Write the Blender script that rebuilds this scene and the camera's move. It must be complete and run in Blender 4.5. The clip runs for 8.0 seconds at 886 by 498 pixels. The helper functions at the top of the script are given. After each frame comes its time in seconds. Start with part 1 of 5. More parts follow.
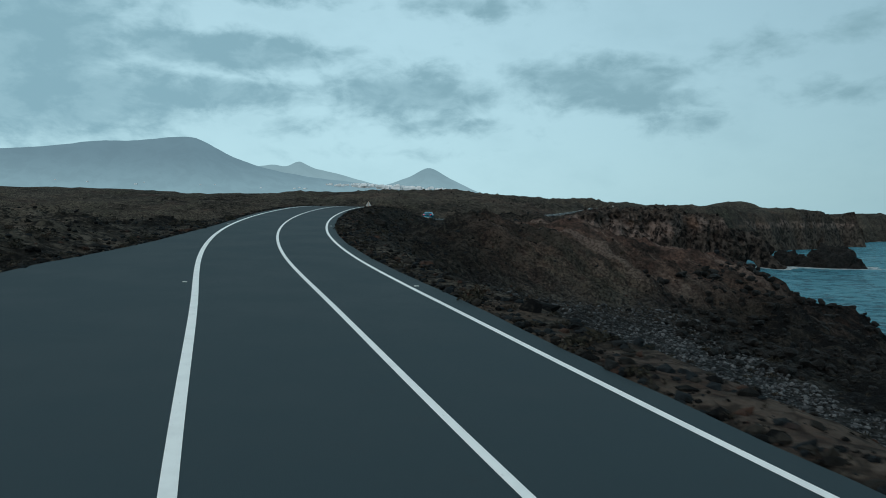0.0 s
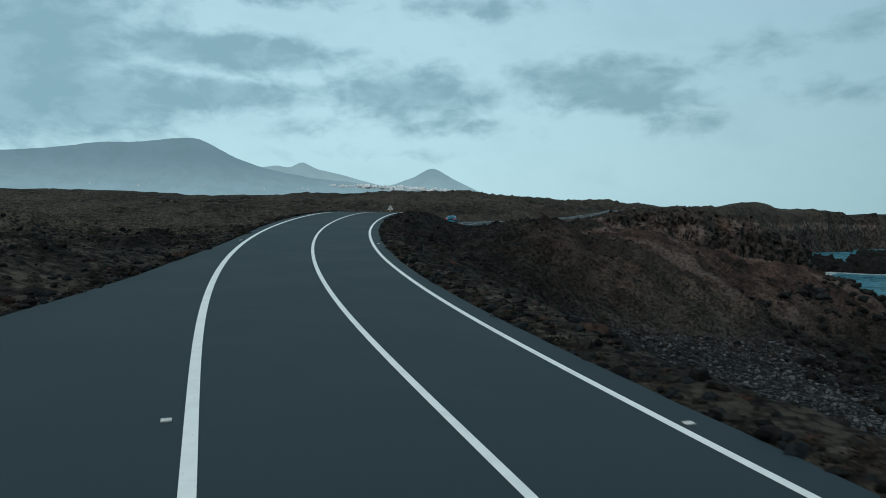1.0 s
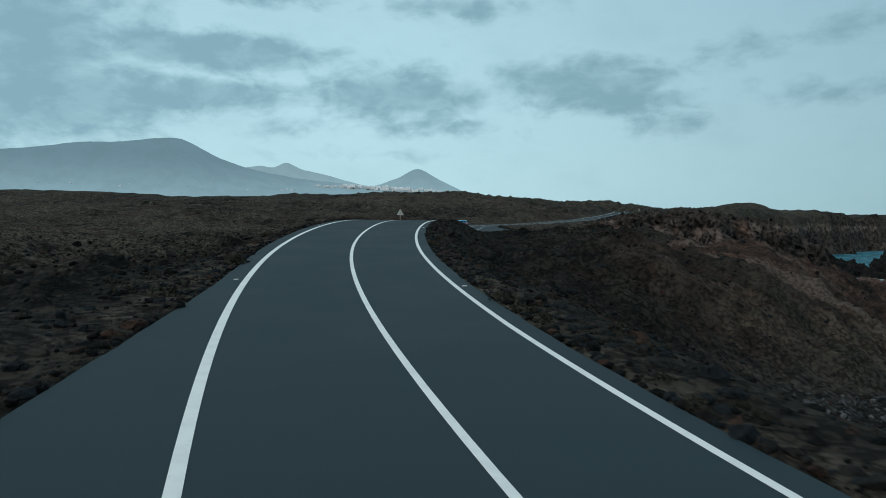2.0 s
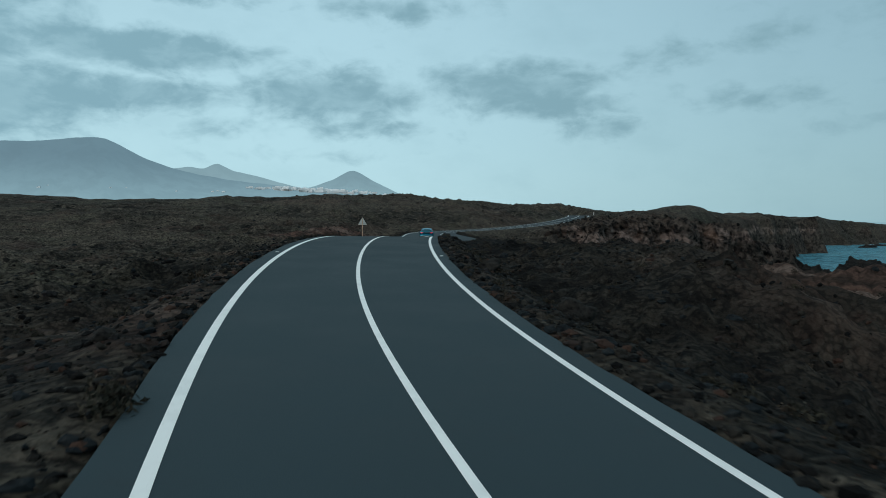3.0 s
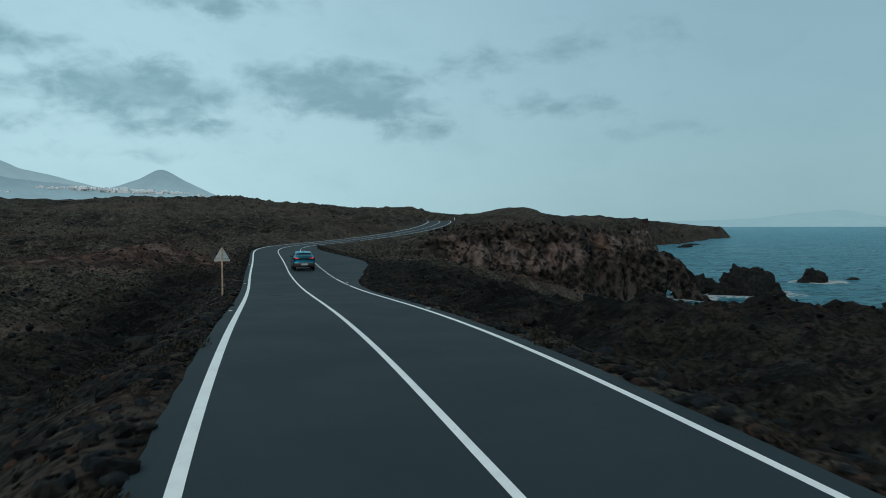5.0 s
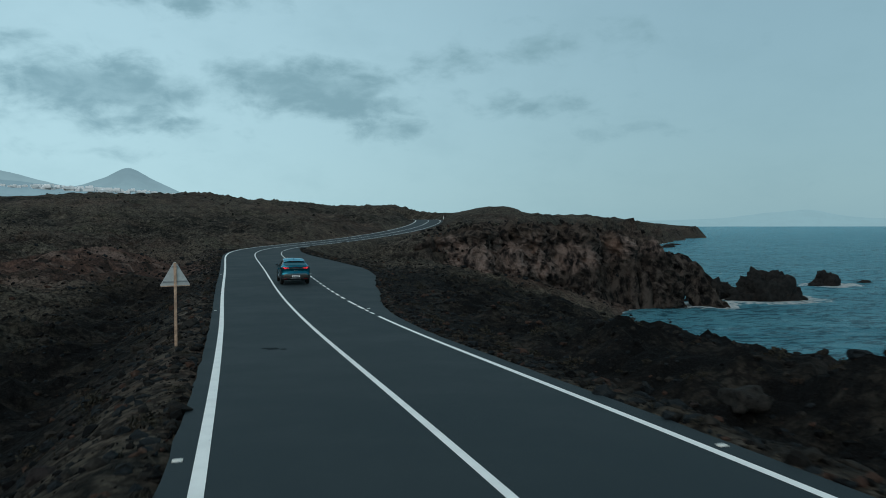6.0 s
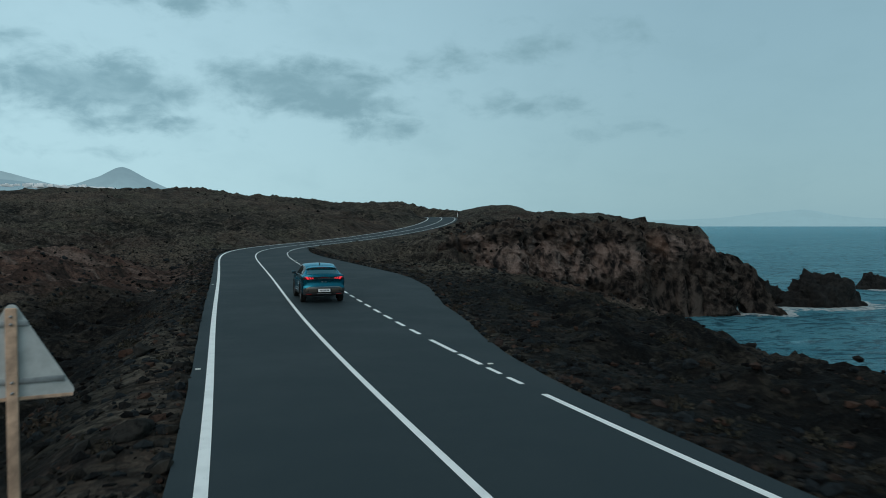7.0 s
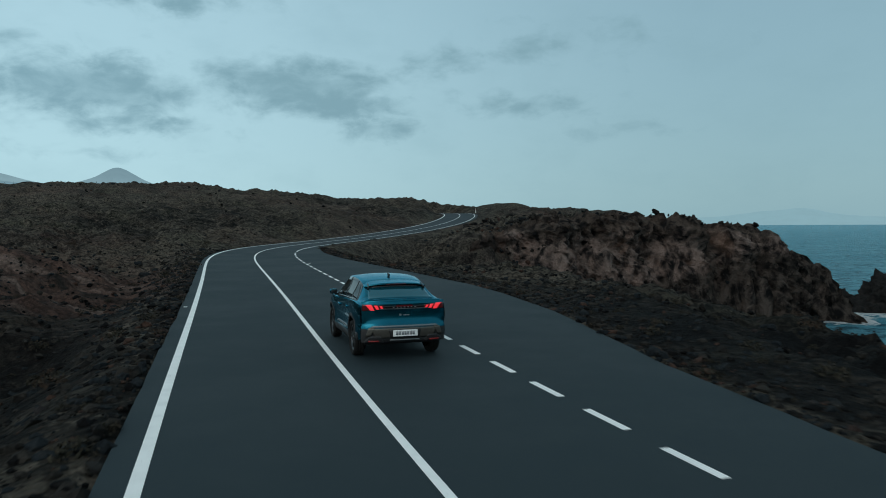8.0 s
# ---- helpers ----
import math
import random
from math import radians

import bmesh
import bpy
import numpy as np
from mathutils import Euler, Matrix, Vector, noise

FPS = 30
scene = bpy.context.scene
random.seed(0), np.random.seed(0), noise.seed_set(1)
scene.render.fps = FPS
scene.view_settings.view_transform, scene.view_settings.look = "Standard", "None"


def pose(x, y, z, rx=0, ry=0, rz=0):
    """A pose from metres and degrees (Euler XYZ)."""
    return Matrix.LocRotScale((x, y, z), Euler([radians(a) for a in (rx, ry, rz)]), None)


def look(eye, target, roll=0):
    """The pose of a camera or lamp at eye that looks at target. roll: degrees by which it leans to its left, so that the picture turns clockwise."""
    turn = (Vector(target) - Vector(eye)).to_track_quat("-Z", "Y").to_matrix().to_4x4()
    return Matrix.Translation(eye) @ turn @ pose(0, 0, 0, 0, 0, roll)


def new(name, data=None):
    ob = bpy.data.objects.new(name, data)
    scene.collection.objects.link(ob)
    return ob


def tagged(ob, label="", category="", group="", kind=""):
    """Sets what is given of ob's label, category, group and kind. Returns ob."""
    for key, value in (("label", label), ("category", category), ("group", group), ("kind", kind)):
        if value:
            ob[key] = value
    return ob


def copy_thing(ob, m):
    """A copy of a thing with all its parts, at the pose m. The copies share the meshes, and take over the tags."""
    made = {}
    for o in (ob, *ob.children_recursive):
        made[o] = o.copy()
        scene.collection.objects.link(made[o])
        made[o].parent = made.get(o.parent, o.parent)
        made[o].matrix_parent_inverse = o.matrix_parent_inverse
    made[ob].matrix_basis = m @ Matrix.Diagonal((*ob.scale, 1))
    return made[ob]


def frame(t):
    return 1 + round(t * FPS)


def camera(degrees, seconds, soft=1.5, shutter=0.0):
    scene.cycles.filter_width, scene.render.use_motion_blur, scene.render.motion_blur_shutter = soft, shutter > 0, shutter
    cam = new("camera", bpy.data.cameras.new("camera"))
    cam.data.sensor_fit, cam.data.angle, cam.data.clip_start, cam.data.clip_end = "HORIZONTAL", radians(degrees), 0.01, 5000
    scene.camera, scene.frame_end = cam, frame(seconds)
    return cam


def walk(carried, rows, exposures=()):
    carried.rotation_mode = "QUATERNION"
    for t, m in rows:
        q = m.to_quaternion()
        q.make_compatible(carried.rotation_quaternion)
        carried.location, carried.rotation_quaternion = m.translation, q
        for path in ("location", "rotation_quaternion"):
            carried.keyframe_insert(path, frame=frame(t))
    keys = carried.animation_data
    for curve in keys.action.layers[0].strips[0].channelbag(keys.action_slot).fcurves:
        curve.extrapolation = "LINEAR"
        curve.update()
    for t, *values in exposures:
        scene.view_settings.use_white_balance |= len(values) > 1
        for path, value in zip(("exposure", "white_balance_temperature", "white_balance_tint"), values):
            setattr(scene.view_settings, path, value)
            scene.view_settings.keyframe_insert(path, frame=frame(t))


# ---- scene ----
# the camera and its walk: seconds, place in metres, then yaw (to the left), pitch (up) and roll in degrees
cam = camera(62.25, 8.0, soft=0.95, shutter=0.14)
PATH = [
    (0.0, 4.75, 6.02, -1.43, 2.75, -2.15, 0.69),
    (0.5, 2.57, 11.52, -1.09, 2.88, -2.05, 0.58),
    (1.0, 0.33, 17.55, -0.77, 2.98, -2.10, 0.60),
    (2.5, -6.61, 38.20, 0.41, -0.09, -2.00, 0.47),
    (3.0, -8.57, 46.19, 0.87, -3.27, -1.87, 0.37),
    (3.5, -10.37, 54.07, 1.26, -7.77, -1.84, 0.11),
    (4.0, -11.70, 62.09, 1.66, -11.49, -1.82, 0.02),
    (4.5, -12.40, 70.47, 2.14, -14.67, -1.79, 0.12),
    (5.0, -12.73, 79.47, 2.66, -17.20, -1.76, -0.08),
    (6.5, -11.66, 105.01, 2.56, -19.65, -1.81, 0.03),
    (7.0, -11.23, 113.59, 2.16, -19.77, -1.81, -0.01),
    (7.5, -10.73, 122.13, 1.76, -19.81, -1.83, -0.06),
    (8.0, -9.69, 131.49, 1.54, -20.00, -1.82, -0.22),
]


def ahead(yaw, pitch):
    a, b = radians(yaw), radians(pitch)
    return Vector((-math.sin(a) * math.cos(b), math.cos(a) * math.cos(b), math.sin(b)))


walk(cam, [(t, look((x, y, z), Vector((x, y, z)) + ahead(yaw, pitch), roll)) for t, x, y, z, yaw, pitch, roll in PATH], [(0.0, 0.38), (3.0, 0.36), (5.0, 0.29), (8.0, 0.29)])

# ---- sky, sun and exposure ----
SUN_AZ, SUN_EL = 222.0, 34.0  # degrees clockwise from +y, degrees up

world = bpy.data.worlds.new("dusk_sky")
scene.world = world
world.use_nodes = True


class Nodes:
    """A short way to write node trees: n.add(type, inputs..., settings) returns the node's first output."""

    def __init__(self, tree):
        self.tree = tree
        tree.nodes.clear()

    def node(self, kind, **settings):
        made = self.tree.nodes.new(kind)
        for key, value in settings.items():
            if key == "operation":
                made.operation = value
            elif key == "blend_type":
                made.blend_type = value
            elif key == "data_type":
                made.data_type = value
            elif key == "noise_type":
                made.noise_type = value
            elif key == "feature":
                made.feature = value
            elif key == "sky_type":
                made.sky_type = value
            elif key == "attribute_name":
                made.attribute_name = value
            elif key == "clamp":
                made.use_clamp = value
        return made

    def put(self, node, **inputs):
        for key, value in inputs.items():
            socket = node.inputs[int(key[1:])] if key[0] == "i" and key[1:].isdigit() else node.inputs[key.replace("_", " ")]
            if isinstance(value, bpy.types.NodeSocket):
                self.tree.links.new(value, socket)
            else:
                socket.default_value = value
        return node

    def math(self, operation, a, b=0.0, c=0.0, clamp=False):
        return self.put(self.node("ShaderNodeMath", operation=operation, clamp=clamp), i0=a, i1=b, i2=c).outputs[0]

    def noise(self, vector, scale, detail=4.0, rough=0.55, distortion=0.0):
        return self.put(self.node("ShaderNodeTexNoise"), Vector=vector, Scale=scale, Detail=detail, Roughness=rough, Distortion=distortion).outputs[0]

    def voronoi(self, vector, scale, feature="F1", out=0):
        return self.put(self.node("ShaderNodeTexVoronoi", feature=feature), Vector=vector, Scale=scale).outputs[out]

    def span(self, value, a, b, c=0.0, d=1.0):
        made = self.node("ShaderNodeMapRange")
        made.interpolation_type = "SMOOTHSTEP"
        return self.put(made, i0=value, i1=a, i2=b, i3=c, i4=d).outputs[0]

    def mix(self, factor, a, b, blend="MIX"):
        made = self.node("ShaderNodeMix", data_type="RGBA", blend_type=blend)
        return self.put(made, i0=factor, i6=a, i7=b).outputs[2]

    def bump(self, height, strength, distance):
        return self.put(self.node("ShaderNodeBump"), Height=height, Strength=strength, Distance=distance).outputs[0]


def rgb(r, g, b):
    return (r, g, b, 1.0)


# clouds: azimuth and elevation of the middle, half width and half height in degrees, weight
CLOUDS = [
    (-37.0, 12.5, 13.0, 5.4, 1.15), (-33.0, 8.5, 13.0, 3.8, 1.0), (-31.5, 15.5, 5.0, 1.8, 0.8), (-19.5, 12.2, 9.5, 1.7, 0.95), (-21.0, 9.2, 9.5, 1.5, 0.85), (-27.0, 6.6, 9.0, 1.3, 0.45),
    (-5.5, 9.7, 8.0, 2.4, 0.85), (-3.0, 11.2, 4.5, 1.2, 0.6), (-2.0, 7.4, 6.0, 1.1, 0.55), (8.5, 10.6, 7.5, 2.2, 0.85), (12.5, 9.2, 7.0, 1.3, 0.7), (15.0, 7.4, 4.6, 1.1, 0.6),
    (20.5, 12.5, 6.0, 1.2, 0.5), (27.0, 9.2, 6.0, 1.2, 0.55), (29.5, 13.6, 8.0, 1.9, 0.45), (-1.5, 16.2, 4.0, 1.3, 0.75), (5.0, 16.0, 3.6, 1.6, 0.4),
    (-17.0, 17.0, 10.0, 1.4, 0.85), (-12.5, 7.2, 4.5, 1.2, 0.42), (34.0, 7.2, 6.0, 0.8, 0.3), (-9.0, 5.2, 14.0, 0.8, 0.3),
]


def build_sky():
    n = Nodes(world.node_tree)
    way = n.node("ShaderNodeTexCoord").outputs["Generated"]
    parts = n.put(n.node("ShaderNodeSeparateXYZ"), i0=way)
    azimuth = n.math("MULTIPLY", n.math("ARCTAN2", parts.outputs[0], parts.outputs[1]), 57.2958)
    elevation = n.math("MULTIPLY", n.math("ARCSINE", parts.outputs[2]), 57.2958)
    plane = n.node("ShaderNodeCombineXYZ")
    n.put(plane, i0=n.math("MULTIPLY", azimuth, 0.55), i1=elevation)
    flat = plane.outputs[0]
    wobble = n.math("SUBTRACT", n.noise(flat, 0.35, 4.0, 0.6), 0.5)
    rise = n.math("SUBTRACT", n.noise(flat, 0.55, 5.0, 0.62, 0.4), 0.5)
    az = n.math("ADD", azimuth, n.math("MULTIPLY", wobble, 5.0))
    el = n.math("ADD", elevation, n.math("MULTIPLY", rise, 2.2))
    total = None
    for a, e, w, h, weight in CLOUDS:
        u = n.math("POWER", n.math("ABSOLUTE", n.math("MULTIPLY", n.math("SUBTRACT", az, a), 1.0 / w)), 2.4)
        v = n.math("POWER", n.math("ABSOLUTE", n.math("MULTIPLY", n.math("SUBTRACT", el, e), 1.0 / h)), 2.0)
        blob = n.math("MULTIPLY", n.math("EXPONENT", n.math("MULTIPLY", n.math("ADD", u, v), -1.0)), weight)
        total = blob if total is None else n.math("MAXIMUM", total, blob)
    fray = n.noise(flat, 0.50, 8.0, 0.58, 0.25)
    cover = n.span(n.math("ADD", total, n.math("MULTIPLY", n.math("SUBTRACT", fray, 0.5), 1.15)), 0.14, 0.78)
    veil = n.math("MULTIPLY", n.span(n.noise(flat, 0.22, 5.0, 0.6), 0.42, 0.75), 0.16)
    cover = n.math("MAXIMUM", n.math("MULTIPLY", cover, n.span(fray, 0.40, 0.60, 0.74, 0.96)), veil)
    sky = n.node("ShaderNodeTexSky", sky_type="NISHITA")
    sky.sun_disc = False
    sky.sun_elevation, sky.sun_rotation = radians(SUN_EL), radians(SUN_AZ)
    sky.air_density, sky.dust_density, sky.ozone_density = 1.0, 1.6, 2.2
    glow = n.mix(n.span(azimuth, -12.0, 46.0), rgb(4.45, 6.88, 7.65), rgb(2.6, 4.3, 4.85))
    haze = n.mix(n.span(elevation, -1.0, 30.0, 0.92, 0.72), sky.outputs[0], glow)
    haze = n.mix(n.span(elevation, 22.0, 60.0), haze, rgb(3.3, 4.2, 4.5))
    shade = n.mix(n.span(azimuth, -30.0, 42.0), rgb(2.05, 3.7, 4.45), rgb(1.95, 3.4, 4.0))
    cloudy = n.mix(cover, haze, shade)
    back = n.put(n.node("ShaderNodeBackground"), Color=cloudy, Strength=0.085)
    n.put(n.node("ShaderNodeOutputWorld"), Surface=back.outputs[0])


build_sky()

sun = new("sun", bpy.data.lights.new("sun", "SUN"))
sun.data.energy, sun.data.angle, sun.data.color = 0.6, radians(50), (1.0, 0.92, 0.86)
sun.matrix_world = look((0, 0, 60), Vector((0, 0, 60)) - Vector((math.sin(radians(SUN_AZ)) * math.cos(radians(SUN_EL)), math.cos(radians(SUN_AZ)) * math.cos(radians(SUN_EL)), math.sin(radians(SUN_EL)))))
scene.view_settings.exposure = 0.25

# ---- materials ----


def material(name):
    made = bpy.data.materials.new(name)
    made.use_nodes = True
    n = Nodes(made.node_tree)
    return made, n, n.node("ShaderNodeNewGeometry").outputs["Position"]


def finish(n, color, rough, normal=None, metal=0.0, **more):
    shader = n.node("ShaderNodeBsdfPrincipled")
    n.put(shader, Base_Color=color, Roughness=rough, Metallic=metal, **more)
    if normal is not None:
        n.put(shader, Normal=normal)
    n.put(n.node("ShaderNodeOutputMaterial"), Surface=shader.outputs[0])


def local(n):
    return n.node("ShaderNodeTexCoord").outputs["Object"]


def plain(name, color, rough, metal=0.0, vary=0.12, scale=30.0, bump=0.0, **more):
    """Paint, rubber, plastic or metal with a little unevenness of tone, gloss and surface."""
    made, n, _ = material(name)
    at = local(n)
    grain = n.noise(at, scale, 5.0, 0.6)
    blot = n.noise(at, scale * 0.13, 3.0, 0.5)
    dark = rgb(*[c * (1 - vary) for c in color])
    light = rgb(*[min(1.0, c * (1 + vary)) for c in color])
    tone = n.mix(n.span(n.math("ADD", n.math("MULTIPLY", grain, 0.5), n.math("MULTIPLY", blot, 0.5)), 0.35, 0.65), dark, light)
    gloss = n.span(blot, 0.3, 0.7, max(0.02, rough * 0.85), min(1.0, rough * 1.15))
    finish(n, tone, gloss, n.bump(grain, 0.3, bump) if bump else None, metal, **more)
    return made


def asphalt_material():
    made, n, at = material("asphalt")
    fine = n.noise(at, 55.0, 4.0, 0.7)
    stones = n.voronoi(at, 90.0)
    patch = n.noise(at, 0.35, 5.0, 0.6)
    stain = n.span(n.noise(at, 1.6, 4.0, 0.6), 0.62, 0.8)
    tone = n.mix(n.span(patch, 0.3, 0.7), rgb(0.0108, 0.0217, 0.0270), rgb(0.0150, 0.0290, 0.0358))
    tone = n.mix(n.math("MULTIPLY", n.span(fine, 0.5, 0.8), 0.5), tone, rgb(0.024, 0.041, 0.049))
    tone = n.mix(n.math("MULTIPLY", stain, 0.3), tone, rgb(0.013, 0.016, 0.018))
    # asphalt tone is lighter at the road's start, darker further along
    up_road = n.span(n.math("ADD", n.put(n.node("ShaderNodeSeparateXYZ"), i0=at).outputs[1], n.math("MULTIPLY", patch, 20.0)), 70.0, 110.0)
    tone = n.mix(up_road, n.mix(1.0, tone, rgb(1.42, 1.40, 1.38), "MULTIPLY"), n.mix(1.0, tone, rgb(0.9, 0.9, 0.9), "MULTIPLY"))
    rough = n.span(patch, 0.3, 0.7, 0.72, 0.86)
    finish(n, tone, rough, n.bump(n.math("ADD", stones, fine), 0.35, 0.006), Specular_IOR_Level=0.3)
    return made


def paint_material():
    made, n, at = material("road_paint")
    chips = n.span(n.noise(at, 14.0, 6.0, 0.7), 0.62, 0.72)
    dirt = n.span(n.noise(at, 2.2, 4.0, 0.6), 0.4, 0.75)
    tone = n.mix(n.math("MULTIPLY", dirt, 0.45), rgb(0.88, 0.89, 0.87), rgb(0.66, 0.67, 0.66))
    tone = n.mix(n.math("MULTIPLY", chips, 0.55), tone, rgb(0.1, 0.1, 0.1))
    finish(n, tone, 0.62, n.bump(n.noise(at, 60.0, 3.0, 0.6), 0.3, 0.003))
    return made


def lava_tone(n, at, zone=None):
    """Weathered lava: near-black clinker, brown earth, rusty patches and dry lichen."""
    large = n.noise(at, 0.035, 5.0, 0.6)
    middle = n.noise(at, 0.32, 6.0, 0.62)
    small = n.noise(at, 2.3, 6.0, 0.68)
    tone = n.mix(n.span(middle, 0.36, 0.62), rgb(0.007, 0.0072, 0.0072), rgb(0.078, 0.069, 0.056))
    tone = n.mix(n.math("MULTIPLY", n.span(large, 0.40, 0.62), 0.65), tone, rgb(0.145, 0.122, 0.096))
    tone = n.mix(n.math("MULTIPLY", n.span(n.noise(at, 0.075, 5.0, 0.65), 0.5, 0.64), 0.6), tone, rgb(0.100, 0.094, 0.068))
    tone = n.mix(n.math("MULTIPLY", n.span(n.noise(at, 0.11, 5.0, 0.65), 0.56, 0.7), 0.5), tone, rgb(0.110, 0.066, 0.050))
    tone = n.mix(n.math("MULTIPLY", n.span(n.noise(at, 0.55, 6.0, 0.66, 0.4), 0.53, 0.62), 0.55), tone, rgb(0.180, 0.152, 0.122))
    tone = n.mix(n.math("MULTIPLY", n.span(n.noise(at, 0.85, 5.0, 0.62, 0.6), 0.54, 0.63), 0.75), tone, rgb(0.012, 0.0135, 0.0125))
    tone = n.mix(n.math("MULTIPLY", n.span(small, 0.54, 0.74), 0.65), tone, rgb(0.21, 0.182, 0.146))
    # hollows of the fine relief go near-black: crevice shade put into the colour
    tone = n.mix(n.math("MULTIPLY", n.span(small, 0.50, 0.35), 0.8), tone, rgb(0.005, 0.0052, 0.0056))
    return tone, small


def terrain_material():
    made, n, at = material("lava_ground")
    tone, small = lava_tone(n, at)
    zone = n.node("ShaderNodeAttribute", attribute_name="zone")
    parts = n.put(n.node("ShaderNodeSeparateColor"), i0=zone.outputs["Color"])
    loose = n.node("ShaderNodeTexNoise")
    n.put(loose, Vector=at, Scale=1.7, Detail=3.0)
    astray = n.put(n.node("ShaderNodeVectorMath", operation="MULTIPLY_ADD"), i0=loose.outputs["Color"], i1=(0.3, 0.3, 0.3), i2=at).outputs[0]
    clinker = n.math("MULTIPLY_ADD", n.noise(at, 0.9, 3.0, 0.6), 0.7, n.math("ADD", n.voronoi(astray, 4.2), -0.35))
    grit = n.noise(at, 13.0, 5.0, 0.7)
    streak = n.put(n.node("ShaderNodeVectorMath", operation="MULTIPLY"), i0=at, i1=(0.85, 0.85, 0.62)).outputs[0]
    bands = n.math("ADD", n.math("MULTIPLY", n.noise(streak, 0.5, 8.0, 0.7, 1.0), 0.8), n.math("MULTIPLY", n.voronoi(streak, 0.9), 0.25))
    flow = n.put(n.node("ShaderNodeVectorRotate"), Vector=at, Angle=-0.927).outputs[0]
    flow = n.put(n.node("ShaderNodeVectorMath", operation="MULTIPLY"), i0=flow, i1=(0.42, 0.07, 0.1)).outputs[0]
    runnel = n.noise(flow, 1.0, 6.0, 0.62, 0.5)
    red = n.mix(n.span(n.noise(at, 0.6, 6.0, 0.68), 0.35, 0.68), rgb(0.046, 0.030, 0.026), rgb(0.140, 0.082, 0.065))
    red = n.mix(n.math("MULTIPLY", n.span(runnel, 0.50, 0.60), 0.85), red, rgb(0.205, 0.146, 0.124))
    red = n.mix(n.math("MULTIPLY", n.span(runnel, 0.47, 0.38), 0.85), red, rgb(0.020, 0.018, 0.017))
    tone = n.mix(n.math("MULTIPLY", parts.outputs[0], n.span(small, 0.2, 0.5, 0.5, 0.95)), tone, red)
    black = n.mix(n.span(grit, 0.4, 0.7), rgb(0.0032, 0.0034, 0.0037), rgb(0.015, 0.0152, 0.0155))
    tone = n.mix(n.math("MULTIPLY", zone.outputs["Alpha"], n.span(n.noise(at, 0.5, 5.0, 0.62), 0.42, 0.62, 0.98, 0.66)), tone, black)
    gravel = n.mix(n.span(n.voronoi(at, 3.0), 0.15, 0.6), rgb(0.085, 0.092, 0.098), rgb(0.020, 0.022, 0.024))
    tone = n.mix(n.math("MULTIPLY", parts.outputs[1], 0.9), tone, gravel)
    rock = n.mix(n.span(bands, 0.40, 0.64), rgb(0.020, 0.019, 0.020), rgb(0.32, 0.238, 0.205))
    rock = n.mix(n.math("MULTIPLY", n.span(n.noise(at, 0.16, 5.0, 0.62), 0.5, 0.66), 0.6), rock, rgb(0.24, 0.145, 0.105))
    rock = n.mix(n.math("MULTIPLY", n.span(n.noise(at, 0.09, 4.0, 0.6), 0.52, 0.62), 0.7), rock, rgb(0.035, 0.034, 0.033))
    layer = n.math("ADD", n.put(n.node("ShaderNodeSeparateXYZ"), i0=at).outputs[2], n.math("MULTIPLY", n.math("SUBTRACT", n.noise(at, 0.13, 5.0, 0.62), 0.5), 8.0))
    crust = n.mix(n.span(bands, 0.42, 0.62), rgb(0.012, 0.012, 0.0125), rgb(0.085, 0.068, 0.056))
    rock = n.mix(n.math("MULTIPLY", n.span(layer, -0.6, 1.0), 0.85), rock, crust)
    column = n.mix(n.span(bands, 0.44, 0.64), rgb(0.012, 0.0122, 0.0128), rgb(0.105, 0.088, 0.076))
    seaward = n.span(n.put(n.node("ShaderNodeSeparateXYZ"), i0=at).outputs[0], 52.0, 78.0, 0.0, 4.0)
    rock = n.mix(n.math("MULTIPLY", n.span(n.math("SUBTRACT", layer, seaward), -5.2, -7.0), 0.9), rock, column)
    tone = n.mix(parts.outputs[2], tone, rock)
    # gaps between clinker lumps painted near-black in place of their shade
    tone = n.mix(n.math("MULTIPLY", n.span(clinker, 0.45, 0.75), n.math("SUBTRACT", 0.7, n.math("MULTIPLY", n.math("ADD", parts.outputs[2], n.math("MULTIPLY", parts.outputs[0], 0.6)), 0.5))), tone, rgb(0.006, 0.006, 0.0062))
    tone = n.mix(n.math("MULTIPLY", n.span(grit, 0.58, 0.78), n.math("MULTIPLY_ADD", zone.outputs["Alpha"], -0.24, 0.3)), tone, rgb(0.10, 0.085, 0.068))
    height = n.math("ADD", n.math("MULTIPLY", small, 1.0), n.math("MULTIPLY", n.voronoi(at, 2.6), -0.4))
    height = n.math("ADD", height, n.math("ADD", n.math("MULTIPLY", clinker, -0.55), n.math("MULTIPLY", grit, 0.35)))
    cracks = n.math("ADD", n.math("MULTIPLY", n.voronoi(streak, 0.75), -2.6), n.math("MULTIPLY", n.noise(at, 1.0, 7.0, 0.72, 0.6), 4.5))
    height = n.math("ADD", height, n.math("MULTIPLY", parts.outputs[2], cracks))
    finish(n, tone, 0.95, n.bump(height, 1.0, 0.34), Specular_IOR_Level=0.05)
    return made


